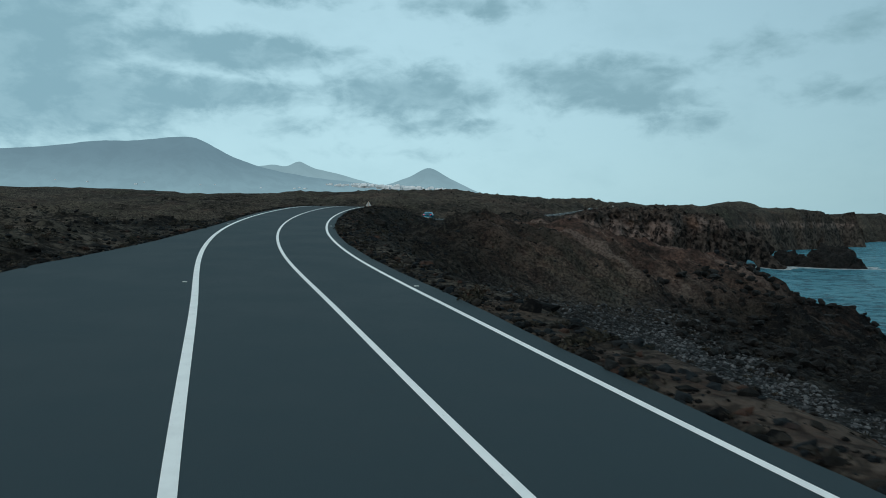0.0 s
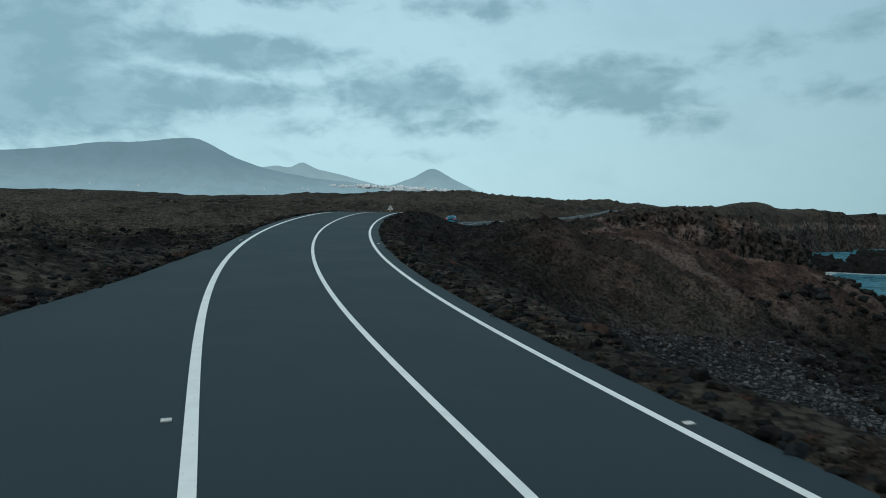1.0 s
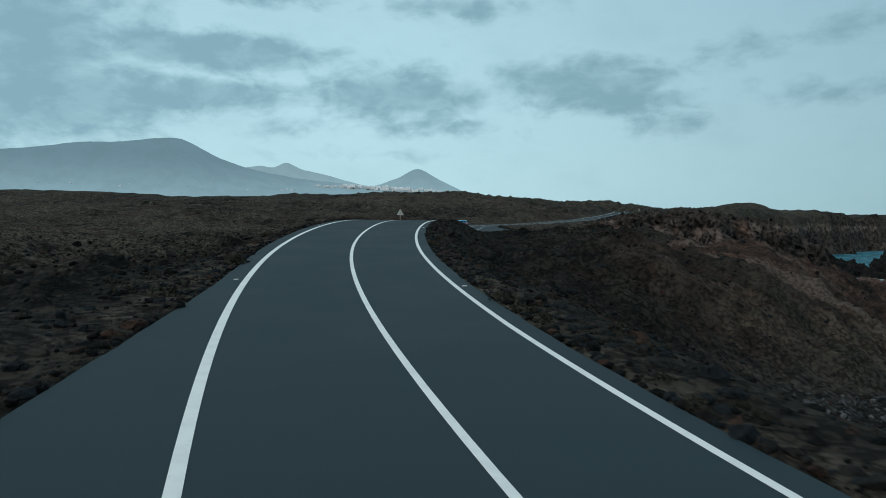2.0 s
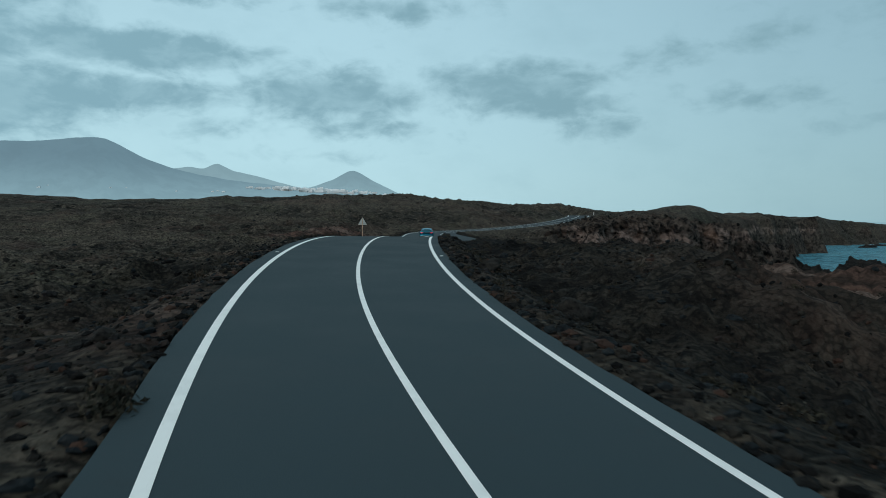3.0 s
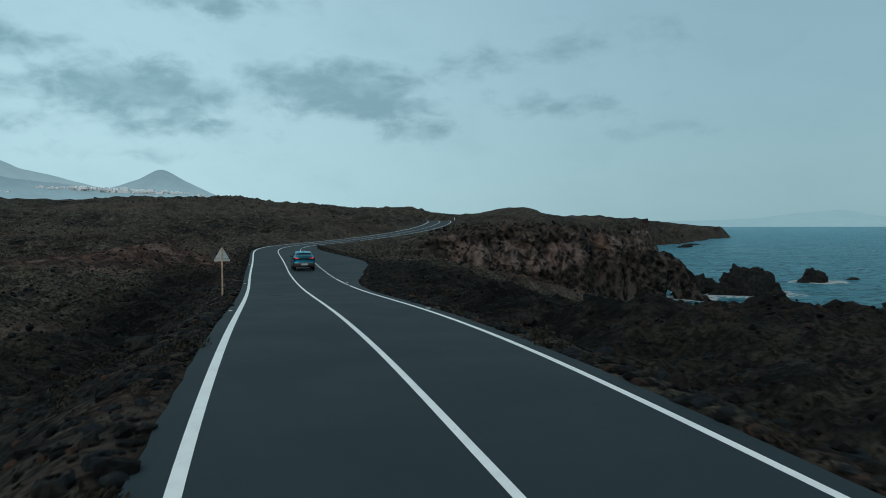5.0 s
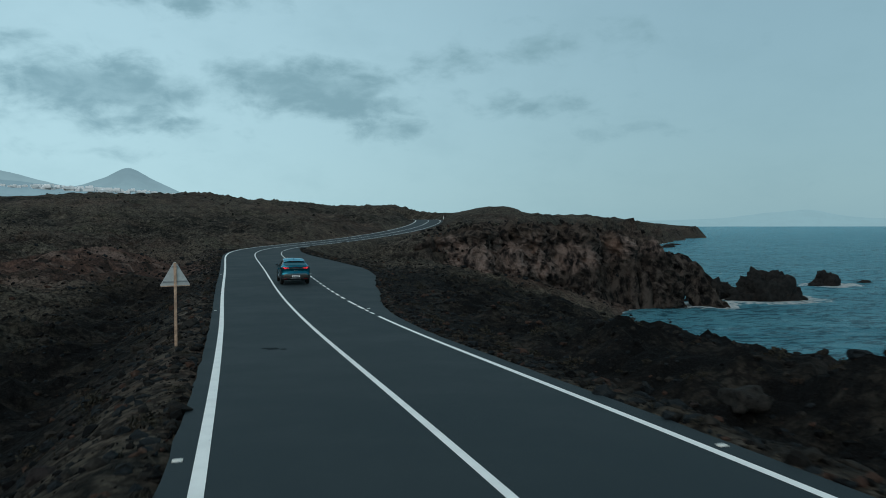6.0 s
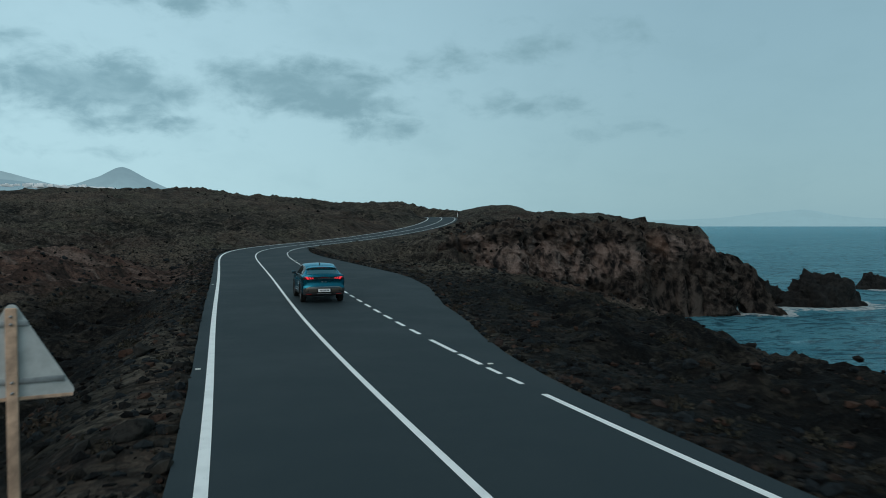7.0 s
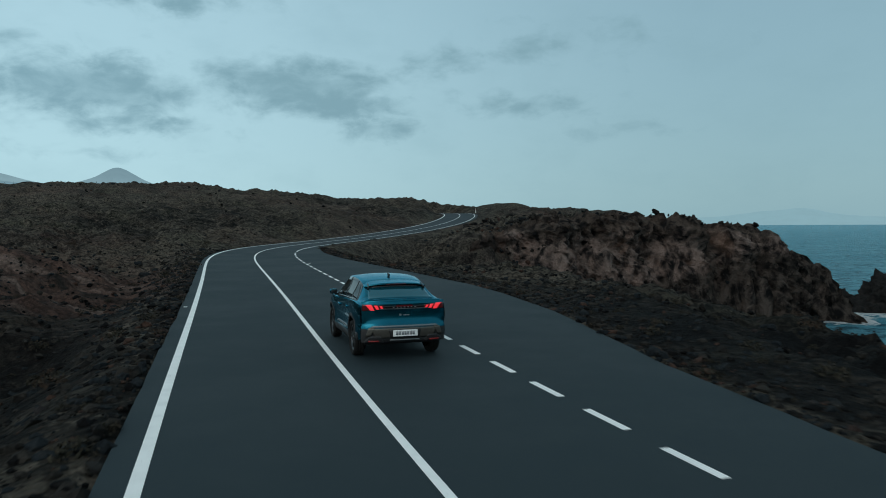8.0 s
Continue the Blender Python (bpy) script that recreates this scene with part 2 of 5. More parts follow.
def stone_material(name, grey=False):
    made, n, at = material(name)
    chance = n.node("ShaderNodeNewGeometry").outputs["Random Per Island"]
    small = n.noise(at, 6.0, 5.0, 0.65)
    if grey:
        tone = n.mix(chance, rgb(0.034, 0.037, 0.041), rgb(0.13, 0.135, 0.14))
    else:
        tone = n.mix(n.span(chance, 0.1, 0.6), rgb(0.0035, 0.0037, 0.004), rgb(0.026, 0.0235, 0.0205))
        tone = n.mix(n.span(chance, 0.60, 0.66), tone, rgb(0.013, 0.0165, 0.0190))
        tone = n.mix(n.span(chance, 0.90, 0.96), tone, rgb(0.050, 0.029, 0.022))
    tone = n.mix(n.math("MULTIPLY", n.span(small, 0.52, 0.72), 0.24), tone, rgb(0.080, 0.070, 0.057))
    tone = n.mix(n.math("MULTIPLY", n.span(small, 0.52, 0.34), 0.8), tone, rgb(0.004, 0.004, 0.004))
    finish(n, tone, 0.92, n.bump(n.noise(at, 16.0, 5.0, 0.7), 0.8, 0.04), Specular_IOR_Level=0.08)
    return made


def sea_material():
    made, n, at = material("sea_water")
    squeeze = n.put(n.node("ShaderNodeVectorMath", operation="MULTIPLY"), i0=at, i1=(0.8, 1.5, 1.0)).outputs[0]
    swell = n.noise(squeeze, 0.035, 4.0, 0.55, 0.6)
    chop = n.noise(squeeze, 0.34, 8.0, 0.70, 0.4)
    ripple = n.noise(squeeze, 1.6, 5.0, 0.62)
    height = n.math("ADD", n.math("ADD", n.math("MULTIPLY", swell, 3.0), n.math("MULTIPLY", chop, 2.4)), n.math("MULTIPLY", ripple, 0.6))
    surf = n.node("ShaderNodeAttribute", attribute_name="foam").outputs["Fac"]
    lace = n.noise(at, 0.30, 9.0, 0.74, 1.2)
    white = n.span(n.math("ADD", surf, n.math("MULTIPLY", n.math("SUBTRACT", lace, 0.5), 2.8)), 0.52, 0.78)
    caps = n.math("MULTIPLY", n.span(chop, 0.655, 0.72), n.span(swell, 0.48, 0.6, 0.0, 0.7))
    white = n.math("MAXIMUM", white, caps)
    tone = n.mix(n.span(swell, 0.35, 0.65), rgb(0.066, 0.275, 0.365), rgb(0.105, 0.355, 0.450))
    # wave shading painted into the water colour: dark troughs, pale ripple crests
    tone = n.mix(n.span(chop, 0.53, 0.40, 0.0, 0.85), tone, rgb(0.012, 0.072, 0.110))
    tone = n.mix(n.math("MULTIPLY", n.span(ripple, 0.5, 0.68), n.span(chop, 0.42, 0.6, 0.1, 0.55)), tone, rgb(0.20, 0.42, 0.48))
    tone = n.mix(white, tone, rgb(0.66, 0.71, 0.72))
    normal = n.bump(height, 1.0, 1.2)
    body = n.put(n.node("ShaderNodeBsdfDiffuse"), Color=tone, Normal=normal)
    shine = n.put(n.node("ShaderNodeBsdfAnisotropic"), Color=rgb(0.80, 0.96, 1.0), Roughness=0.12, Normal=normal)
    grazing = n.put(n.node("ShaderNodeFresnel"), IOR=1.33, Normal=normal).outputs[0]
    gloss = n.math("MULTIPLY", n.math("MINIMUM", n.math("MULTIPLY", grazing, 1.2), 0.80), n.math("SUBTRACT", 1.0, white))
    both = n.put(n.node("ShaderNodeMixShader"), i0=gloss, i1=body.outputs[0], i2=shine.outputs[0])
    n.put(n.node("ShaderNodeOutputMaterial"), Surface=both.outputs[0])
    return made


def far_haze_material(name, low, high, strength):
    """Far land with sea haze painted in: its emission stands for the air's light."""
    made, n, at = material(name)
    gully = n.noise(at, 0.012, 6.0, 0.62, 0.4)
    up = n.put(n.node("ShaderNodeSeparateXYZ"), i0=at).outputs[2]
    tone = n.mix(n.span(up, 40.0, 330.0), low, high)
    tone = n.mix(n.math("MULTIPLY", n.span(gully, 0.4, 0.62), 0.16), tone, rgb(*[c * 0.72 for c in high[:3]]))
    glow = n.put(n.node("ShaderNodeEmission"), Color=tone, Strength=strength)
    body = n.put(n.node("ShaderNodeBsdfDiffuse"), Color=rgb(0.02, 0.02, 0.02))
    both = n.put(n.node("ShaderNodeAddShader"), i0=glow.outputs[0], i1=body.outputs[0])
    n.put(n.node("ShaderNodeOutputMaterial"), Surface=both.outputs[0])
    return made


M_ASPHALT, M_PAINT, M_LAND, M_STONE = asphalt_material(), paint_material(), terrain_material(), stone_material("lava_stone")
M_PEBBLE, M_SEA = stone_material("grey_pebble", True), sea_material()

# ---- helpers for meshes ----


def part(name, bm, mat, parent=None, label="", smooth=True):
    """Links a bmesh as one mesh object under a thing or under a part."""
    me = bpy.data.meshes.new(name)
    bm.to_mesh(me)
    bm.free()
    me.materials.append(mat)
    if smooth:
        me.shade_smooth()
    ob = new(name, me)
    if parent is not None:
        ob.parent = parent
    return tagged(ob, label)


def mesh_object(name, verts, faces, mat, parent=None, smooth=True):
    me = bpy.data.meshes.new(name)
    me.from_pydata(verts, [], faces)
    me.materials.append(mat)
    if smooth:
        me.shade_smooth()
    ob = new(name, me)
    if parent is not None:
        ob.parent = parent
    return ob


GRAD = np.random.RandomState(5)
PERM = np.concatenate([GRAD.permutation(512)] * 3)
ANGLES = GRAD.rand(512) * 2 * np.pi


def gnoise(x, y, seed=0):
    """Gradient noise, about -0.7 to 0.7."""
    x, y = np.asarray(x, float), np.asarray(y, float)
    xi, yi = np.floor(x).astype(int), np.floor(y).astype(int)
    xf, yf = x - xi, y - yi
    u, v = xf * xf * xf * (xf * (xf * 6 - 15) + 10), yf * yf * yf * (yf * (yf * 6 - 15) + 10)

    def corner(i, j):
        a = ANGLES[PERM[PERM[(xi + i + seed * 37) & 511] + ((yi + j) & 511)]]
        return np.cos(a) * (xf - i) + np.sin(a) * (yf - j)

    low = corner(0, 0) * (1 - u) + corner(1, 0) * u
    return low * (1 - v) + (corner(0, 1) * (1 - u) + corner(1, 1) * u) * v


def fbm(x, y, octaves=5, seed=0, gain=0.52):
    total, size = 0.0, 1.0
    for k in range(octaves):
        total = total + size * gnoise(x * 2.03**k + k * 17.3, y * 2.03**k - k * 9.1, seed + k)
        size *= gain
    return total


def ridged(x, y, octaves=4, seed=0):
    total, size = 0.0, 1.0
    for k in range(octaves):
        total = total + size * (0.5 - np.abs(gnoise(x * 2.1**k + k * 7.7, y * 2.1**k + k * 3.3, seed + k)) * 1.6)
        size *= 0.5
    return total


def ease(v, a=0.0, b=1.0):
    v = np.clip((np.asarray(v, float) - a) / (b - a), 0, 1)
    return v * v * (3 - 2 * v)


# ---- the road's line ----
ROAD = [
    (12.3, -4.24, -4.81), (8.3, 4.86, -4.32), (4.63, 14.17, -3.88), (1.17, 23.69, -3.42), (-2.59, 33.25, -2.9), (-5.67, 43.16, -2.25), (-7.98, 53.35, -1.65),
    (-9.57, 63.55, -1.05), (-10.21, 73.3, -0.43), (-10.2, 82.8, 0.06), (-9.69, 92, 0.2), (-9.11, 101.4, -0.07), (-8.5, 110.9, -0.53), (-7.94, 120.7, -0.99),
    (-7.41, 130.5, -1.28), (-6.9, 140.5, -1.38), (-6.29, 150.55, -1.34), (-5.65, 160.6, -1.27), (-5.09, 170.65, -1.2), (-4.6, 180.7, -1.08), (-4.05, 190.6, -0.92),
    (-2.65, 200.2, -0.74), (0.55, 209.4, -0.6), (5.45, 218, -0.46), (11.45, 226.2, -0.22), (17.9, 234.15, 0.17), (24.5, 242.05, 0.68), (30.9, 250.05, 1.29),
    (36.85, 258.25, 1.98), (42.2, 266.85, 2.73), (46.8, 275.85, 3.53), (50.3, 285.1, 4.25), (51.5, 295, 4.5), (49, 305, 4.2), (44, 314, 3.2),
    (38, 322, 2),
]


def spline(rows, step=0.1):
    p = np.array(rows, float)
    u = np.arange(0, len(p) - 3, step)
    i, f = u.astype(int), (u % 1.0)[:, None]
    return ((1 - f) ** 3 * p[i] + (3 * f**3 - 6 * f**2 + 4) * p[i + 1] + (-3 * f**3 + 3 * f**2 + 3 * f + 1) * p[i + 2] + f**3 * p[i + 3]) / 6


first = np.array(ROAD[0]) * 2 - np.array(ROAD[1])
AXIS = spline([tuple(first * 3 - np.array(ROAD[0]) * 2), tuple(first * 2 - np.array(ROAD[0])), tuple(first)] + ROAD)
TANGENT = np.gradient(AXIS[:, :2], axis=0)
TANGENT /= np.linalg.norm(TANGENT, axis=1)[:, None]
LEFTWARD = np.stack([-TANGENT[:, 1], TANGENT[:, 0]], 1)
STATION = AXIS[:, 1]  # the road runs steadily along +y, so y serves as its station
LANE_L = np.interp(STATION, [5, 25, 45, 65, 85, 105, 125, 145, 165, 200, 240, 300], [3.169, 3.104, 3.108, 3.118, 3.184, 3.166, 3.187, 3.275, 3.364, 3.408, 3.403, 3.3])
LANE_R = np.interp(STATION, [5, 25, 45, 65, 85, 105, 125, 145, 165, 200, 240, 300], [2.839, 2.666, 2.645, 2.867, 2.99, 3.084, 3.122, 3.176, 3.207, 3.24, 3.208, 3.16])


def along(offset):
    """The road's axis shifted to its left by offset (one number or one a station)."""
    o = np.broadcast_to(offset, STATION.shape)[:, None]
    return np.c_[AXIS[:, :2] + LEFTWARD * o, AXIS[:, 2]]


# asphalt beyond the edge lines: a lay-by on the left at the start, a bay on the right further on
WIDE_L = np.interp(STATION, [-30, 10, 20, 28, 32, 34, 37, 40, 44, 48, 52, 56, 60, 75, 90, 110, 150, 175, 200], [13, 9.5, 7.6, 5.9, 4.9, 4.1, 3.1, 2.3, 1.6, 1.05, 0.72, 0.6, 0.62, 0.6, 0.46, 0.4, 0.46, 0.42, 0.36])
WIDE_R = np.interp(STATION, [-30, 18, 24, 40, 60, 70, 85, 105, 120, 127, 131, 135, 138.5, 141, 145, 149, 154, 160, 164, 172, 180, 188, 200, 210, 216], [0.6, 0.55, 0.7, 0.5, 0.5, 0.48, 0.42, 0.45, 0.45, 0.75, 1.15, 1.75, 2.5, 2.85, 3.4, 4.2, 5.1, 5.6, 5.7, 5.1, 4.3, 3.4, 2.2, 1.0, 0.6])
EDGE_L, EDGE_R = LANE_L + WIDE_L, LANE_R + WIDE_R

# ---- the land ----
SEA = -13.5
COAST_Y = [-400, -40, 30, 48, 58, 66, 72, 76, 84, 94, 104, 120, 140, 156, 170, 184, 198, 208, 214, 217, 222, 230, 245, 262, 300, 350, 420, 446, 458, 484, 546, 620, 760, 950, 1250, 1480, 1530, 1800, 2600, 4600]
COAST_X = [60, 44, 40, 43, 46, 47, 48, 50, 53, 51, 47, 42, 34, 33, 36, 43, 53, 62, 70, 78, 81, 81, 82, 86, 110, 140, 200, 226, 224, 214, 262, 345, 490, 670, 880, 1040, 1000, 900, 1000, 1500]


def road_near(x, y):
    """For places (flat arrays): the road's height beside each, and how far it lies outside the asphalt (negative: under it), left and right."""
    height, left, right = np.zeros(len(x)), np.full(len(x), 1e3), np.full(len(x), 1e3)
    close = (x > -80) & (x < 120) & (y > -60) & (y < 345)
    index = np.nonzero(close)[0]
    thin = slice(None, None, 1)
    for chunk in np.array_split(index, max(1, len(index) // 3000)):
        dx, dy = x[chunk, None] - AXIS[None, thin, 0], y[chunk, None] - AXIS[None, thin, 1]
        k = np.argmin(dx * dx + dy * dy, 1)
        off = (x[chunk] - AXIS[k, 0]) * LEFTWARD[k, 0] + (y[chunk] - AXIS[k, 1]) * LEFTWARD[k, 1]
        gap = np.hypot(x[chunk] - AXIS[k, 0], y[chunk] - AXIS[k, 1])
        off = np.sign(off) * np.maximum(np.abs(off), gap)
        height[chunk] = AXIS[k, 2]
        left[chunk], right[chunk] = off - EDGE_L[k], -off - EDGE_R[k]
    return height, left, right


def land(x, y):
    """Height of the land and its zones (red earth, grey pebbles, cliff rock) at flat arrays of places."""
    zr, left, right = road_near(x, y)
    outside = np.maximum(left, right)
    wob = fbm(x * 0.045, y * 0.045, 4, 3)
    # inland swell that carries the skyline
    amount = np.interp(x, [-190, -120, -90, -30, -10, 20, 36, 54, 70, 120, 200, 400, 800], [14.0, 12.0, 12.4, 14.4, 15.4, 12.7, 11.3, 12.2, 8.6, 9.3, 10.0, 14.0, 19.0])
    swell = amount * ease(y + 0.12 * np.maximum(-x, 0), 170, 350) - 5.0 * ease(y, 380, 800) * ease(x, 420, 240)
    inland = -2.6 + swell + wob * 1.6
    inland += 2.6 * np.exp(-((x + 22) / 7.5) ** 2 - ((y - 181) / 10) ** 2)
    inland += 1.2 * np.exp(-((x + 30) / 9) ** 2 - ((y - 150) / 14) ** 2) + 1.6 * np.exp(-((x + 38) / 12) ** 2 - ((y - 70) / 20) ** 2)
    inland += 13.0 * np.exp(-((x - 55) / 90) ** 2 - ((y - 640) / 90) ** 2)
    inland += 10.5 * np.exp(-((x - 209) / 22) ** 2 - ((y - 618) / 60) ** 2) + 5.5 * np.exp(-((x - 150) / 60) ** 2 - ((y - 640) / 80) ** 2)
    # plateau towards the sea
    coast = np.interp(y, COAST_Y, COAST_X) + fbm(x * 0.05 + 9, y * 0.09, 4, 8) * np.interp(y, [0, 200, 400, 1000], [5, 6, 18, 60])
    shelf = -1.0 - np.interp(y, [100, 118, 140, 146, 152, 160, 176, 190], [0.10, 0.25, 0.26, 0.23, 0.19, 0.13, 0.09, 0.2]) * np.clip(x - np.interp(y, [108, 120], [4.0, 2.0]), 0, 12) - np.interp(y, [100, 128], [0.24, 0.27]) * np.maximum(x - 14, 0) + 0.35 * swell * ease(y, 236, 330) + wob * 0.8
    ledge = ease(x, 33, 40) * ease(y, 60, 70) * ease(y, 132, 112)
    shelf = shelf * (1 - ledge) + np.minimum(shelf, -10.4 + 1.2 * wob) * ledge
    top = np.interp(x, [16, 28, 36, 44, 52, 60, 70, 73.5, 75, 78.5, 80, 81.5, 84], [-0.6, 0.0, 1.5, 2.6, 2.5, 1.8, 0.8, 0.3, -2.6, -3.0, -7, -13.5, -17])
    foot = np.interp(x, [10, 26, 45, 60, 68, 80], [-1.4, -3.4, -7.2, -11.5, -13.8, -15])
    face_y = 219.5 + fbm(x * 0.10, y * 0.02, 4, 12) * 6.5 - 3.0 * ease(x, 60, 90)
    rock_face = ease(y, face_y - 2.4, face_y + 2.4)
    steps = 0.5 * ease(y, face_y - 3.4, face_y - 1.6) + 0.5 * ease(y, face_y + 0.3, face_y + 2.2)
    head = foot * (1 - steps) + (top + 0.4 * swell * ease(y, 250, 330)) * steps
    shore_w = ease(y, 196, 212) * ease(x, 12, 26) * ease(y, 430, 300)
    right_z = shelf * (1 - shore_w) + head * shore_w
    # first cove: pebbles below the bank, hillside beyond
    bed = np.interp(x, [4, 12, 20, 30, 40, 48], [-8.2, -9.0, -10.0, -11.2, -12.6, -15.5])
    hill = ease(y - 0.32 * (x - 10), 58, 79)
    cove = bed * (1 - hill) + right_z * hill
    right_z = np.where(y < 140, cove, right_z)
    bank = zr - 0.35 - np.interp(y, [45, 62], [0.95, 0.72]) * np.maximum(right - np.interp(y, [45, 62], [1.7, 3.0]) - 1.2 * gnoise(x * 0.12, y * 0.12, 4), 0)
    right_z = np.where((y < 100) & (right < 60) & (right > 0), np.maximum(right_z, bank), right_z)
    right_z = right_z - 1.7 * ease(x, 28, 42) * ease(y, 140, 162) * ease(y, 212, 202)
    right_z = right_z + 0.9 * np.exp(-((x - 15) / 11) ** 2 - ((y - 102) / 7) ** 2)
    # choose the side
    side = ease(x - np.interp(y, [0, 200, 235, 270, 300, 420, 800], [2, 2, 18, 56, 92, 190, 380]), -10, 8)
    z = inland * (1 - side) + right_z * side
    far_shelf = np.minimum(inland, np.interp(y, [300, 380, 440, 520, 620, 900, 1250, 1400, 1490], [3.6, 7.6, 10.4, 10.0, 9.0, 10.5, 8.0, 4.0, -6.0]) * (0.45 - 0.35 * ease(y, 620, 800) + (0.55 + 0.35 * ease(y, 620, 800)) * ease(coast - x, 6, np.interp(y, [620, 800], [60, 320]))) + np.interp(y, [620, 900], [0.09, 0.035]) * np.maximum(coast - x, 0))
    z = np.where(y > 300, z * (1 - ease(y, 300, 400)) + far_shelf * ease(y, 300, 400), z)
    # drop to the sea floor
    steep = np.interp(y, [0, 60, 100, 200, 215, 300], [7, 8, 13, 11, 5, 9]) * np.where(y > 300, 1 + (y - 300) / 300, 1)
    drop = ease(x - coast, -steep, 2.0)
    z = z * (1 - drop) + np.minimum(z, -16.5) * drop
    # roughness
    wet = ease(z, SEA - 2.5, SEA + 0.5)
    rough = ease(outside, 0.2, 6.0)
    pebbly = (1 - ease(y - 0.32 * (x - 10), 60, 68)) * ease(right, 5.0, 8.0) * ease(x, 2, 8) * ease(x, 27, 20) * (y > -60)
    cliff = np.clip(rock_face * (1 - ease(y, face_y + 3, face_y + 8)) + ease(y, face_y - 7, face_y - 3) * (1 - rock_face), 0, 1) * ease(x, 20, 40) * (y < 260)
    cliff = np.maximum(cliff, 0.7 * ease(x - coast, -steep - 8, -steep + 1) * ease(y, 262, 300) * (1 - 0.7 * ease(y, 480, 620)))
    red = np.exp(-((x + 24) / 15) ** 2 - ((y - 177) / 13) ** 2) * 1.7 + hill * (1 - ease(y - 0.32 * (x - 10), 78, 100)) * ease(right, 8, 15) * 0.95 + 0.35 * ease(fbm(x * 0.03, y * 0.03, 3, 40), 0.1, 0.45)
    red += 0.8 * ease(y, 206, 214) * (1 - ease(y, face_y - 3, face_y)) * ease(x, 26, 40)
    red += np.where(left > right, 0.16, 0.08) * ease(outside, 2.6, 0.5) * ease(gnoise(x * 0.25, y * 0.25, 44), -0.25, 0.2)
    black = ease(left, 1.2, 3.0) * ease(left, 13, 6) * ease(y, 92, 118) * ease(y, 175, 150) + 0.6 * ease(left, 0.6, 2.0) * ease(left, 15, 8) * ease(y, 62, 80) * ease(y, 118, 92)
    black += 1.0 * ease(right, 0.1, 0.8) * ease(right, 28, 15) * ease(y, 90, 106) * ease(y, 172, 148)
    black += 0.75 * ease(right, 0.3, 1.5) * ease(right, 17, 9) * ease(y, 34, 46) * ease(y, 104, 88) + 0.6 * ease(left, 0.6, 2.0) * ease(left, 9, 5) * ease(y, 40, 48) * ease(y, 62, 56)
    black += ease(z, -6.5, -10) * (1 - pebbly) * (x > 18) * (y < 205)
    close = 1 - ease(np.hypot(x + 5, y - 110), 180, 420)
    detail = fbm(x * 0.28, y * 0.28, 5, 50, 0.58) * 0.85 + ridged(x * 0.55, y * 0.55, 3, 60) * 0.32 - 0.1
    detail += np.maximum(gnoise(x * 1.3, y * 1.3, 70), 0) * 0.45 * close
    detail += 2.2 * (ridged((0.6 * x + 0.8 * y) * 0.16, (0.6 * y - 0.8 * x) * 0.035, 3, 66) - 0.3) * np.clip(hill * (1 - ease(y - 0.32 * (x - 10), 78, 92)) * ease(right, 5, 12), 0, 1)
    detail *= 1 - 0.75 * pebbly
    crag = ((ridged(x * 0.33, y * 0.12, 4, 80) - 0.3) * 1.6 + (ridged(x * 0.9, y * 0.9, 3, 83) - 0.3) * 1.1) * cliff + np.maximum(gnoise(x * 0.5, y * 0.5, 81), 0) * 1.0 * ease(y, face_y - 1, face_y + 3) * ease(y, face_y + 14, face_y + 5) * ease(x, 44, 58) * (y < 262)
    z = z + (detail * (0.35 + 0.65 * rough) * rough + crag) * wet
    z = z + fbm(x * 0.02, y * 0.02, 4, 90) * 2.2 * ease(y, 230, 420)
    # meet the road
    lip = zr - 0.02 + 0.16 * gnoise(x * 0.9, y * 0.9, 91)
    meet = ease(outside, 0.4, 5.0)
    z = np.where(outside < 60, lip * (1 - meet) + z * meet, z)
    z = np.where(outside < 0.1, zr - 0.03 - 0.4 * ease(-outside, -0.1, 0.6), z)
    return z, np.clip(red, 0, 1), np.clip(pebbly, 0, 1), np.clip(cliff, 0, 1), np.clip(black, 0, 1)


def graded(start, stop, fine, low, high, growth, onward=0.0):
    """Coordinates with an even fine step from low to high, and growing steps outside."""
    mid = list(np.arange(low, high, fine))
    step, at = fine, mid[-1]
    while at < stop:
        step *= onward or growth
        at += step
        mid.append(at)
    step, at = fine, mid[0]
    while at > start:
        step *= growth
        at -= step
        mid.insert(0, at)
    return np.array(mid)


def grid_faces(rows, cols):
    a = (np.arange(rows - 1)[:, None] * cols + np.arange(cols - 1)[None, :]).ravel()
    return np.stack([a, a + 1, a + cols + 1, a + cols], 1)


def grid_object(name, xs, ys, zs, mat, dx=0.0, dy=0.0):
    verts = np.stack([np.tile(xs, len(ys)) + dx, np.repeat(ys, len(xs)) + dy, zs], 1)
    faces = grid_faces(len(ys), len(xs))
    me = bpy.data.meshes.new(name)
    me.vertices.add(len(verts))
    me.vertices.foreach_set("co", verts.ravel())
    me.loops.add(len(faces) * 4)
    me.loops.foreach_set("vertex_index", faces.ravel())
    me.polygons.add(len(faces))
    me.polygons.foreach_set("loop_start", np.arange(len(faces)) * 4)
    me.update()
    me.validate()
    me.materials.append(mat)
    me.shade_smooth()
    return new(name, me)


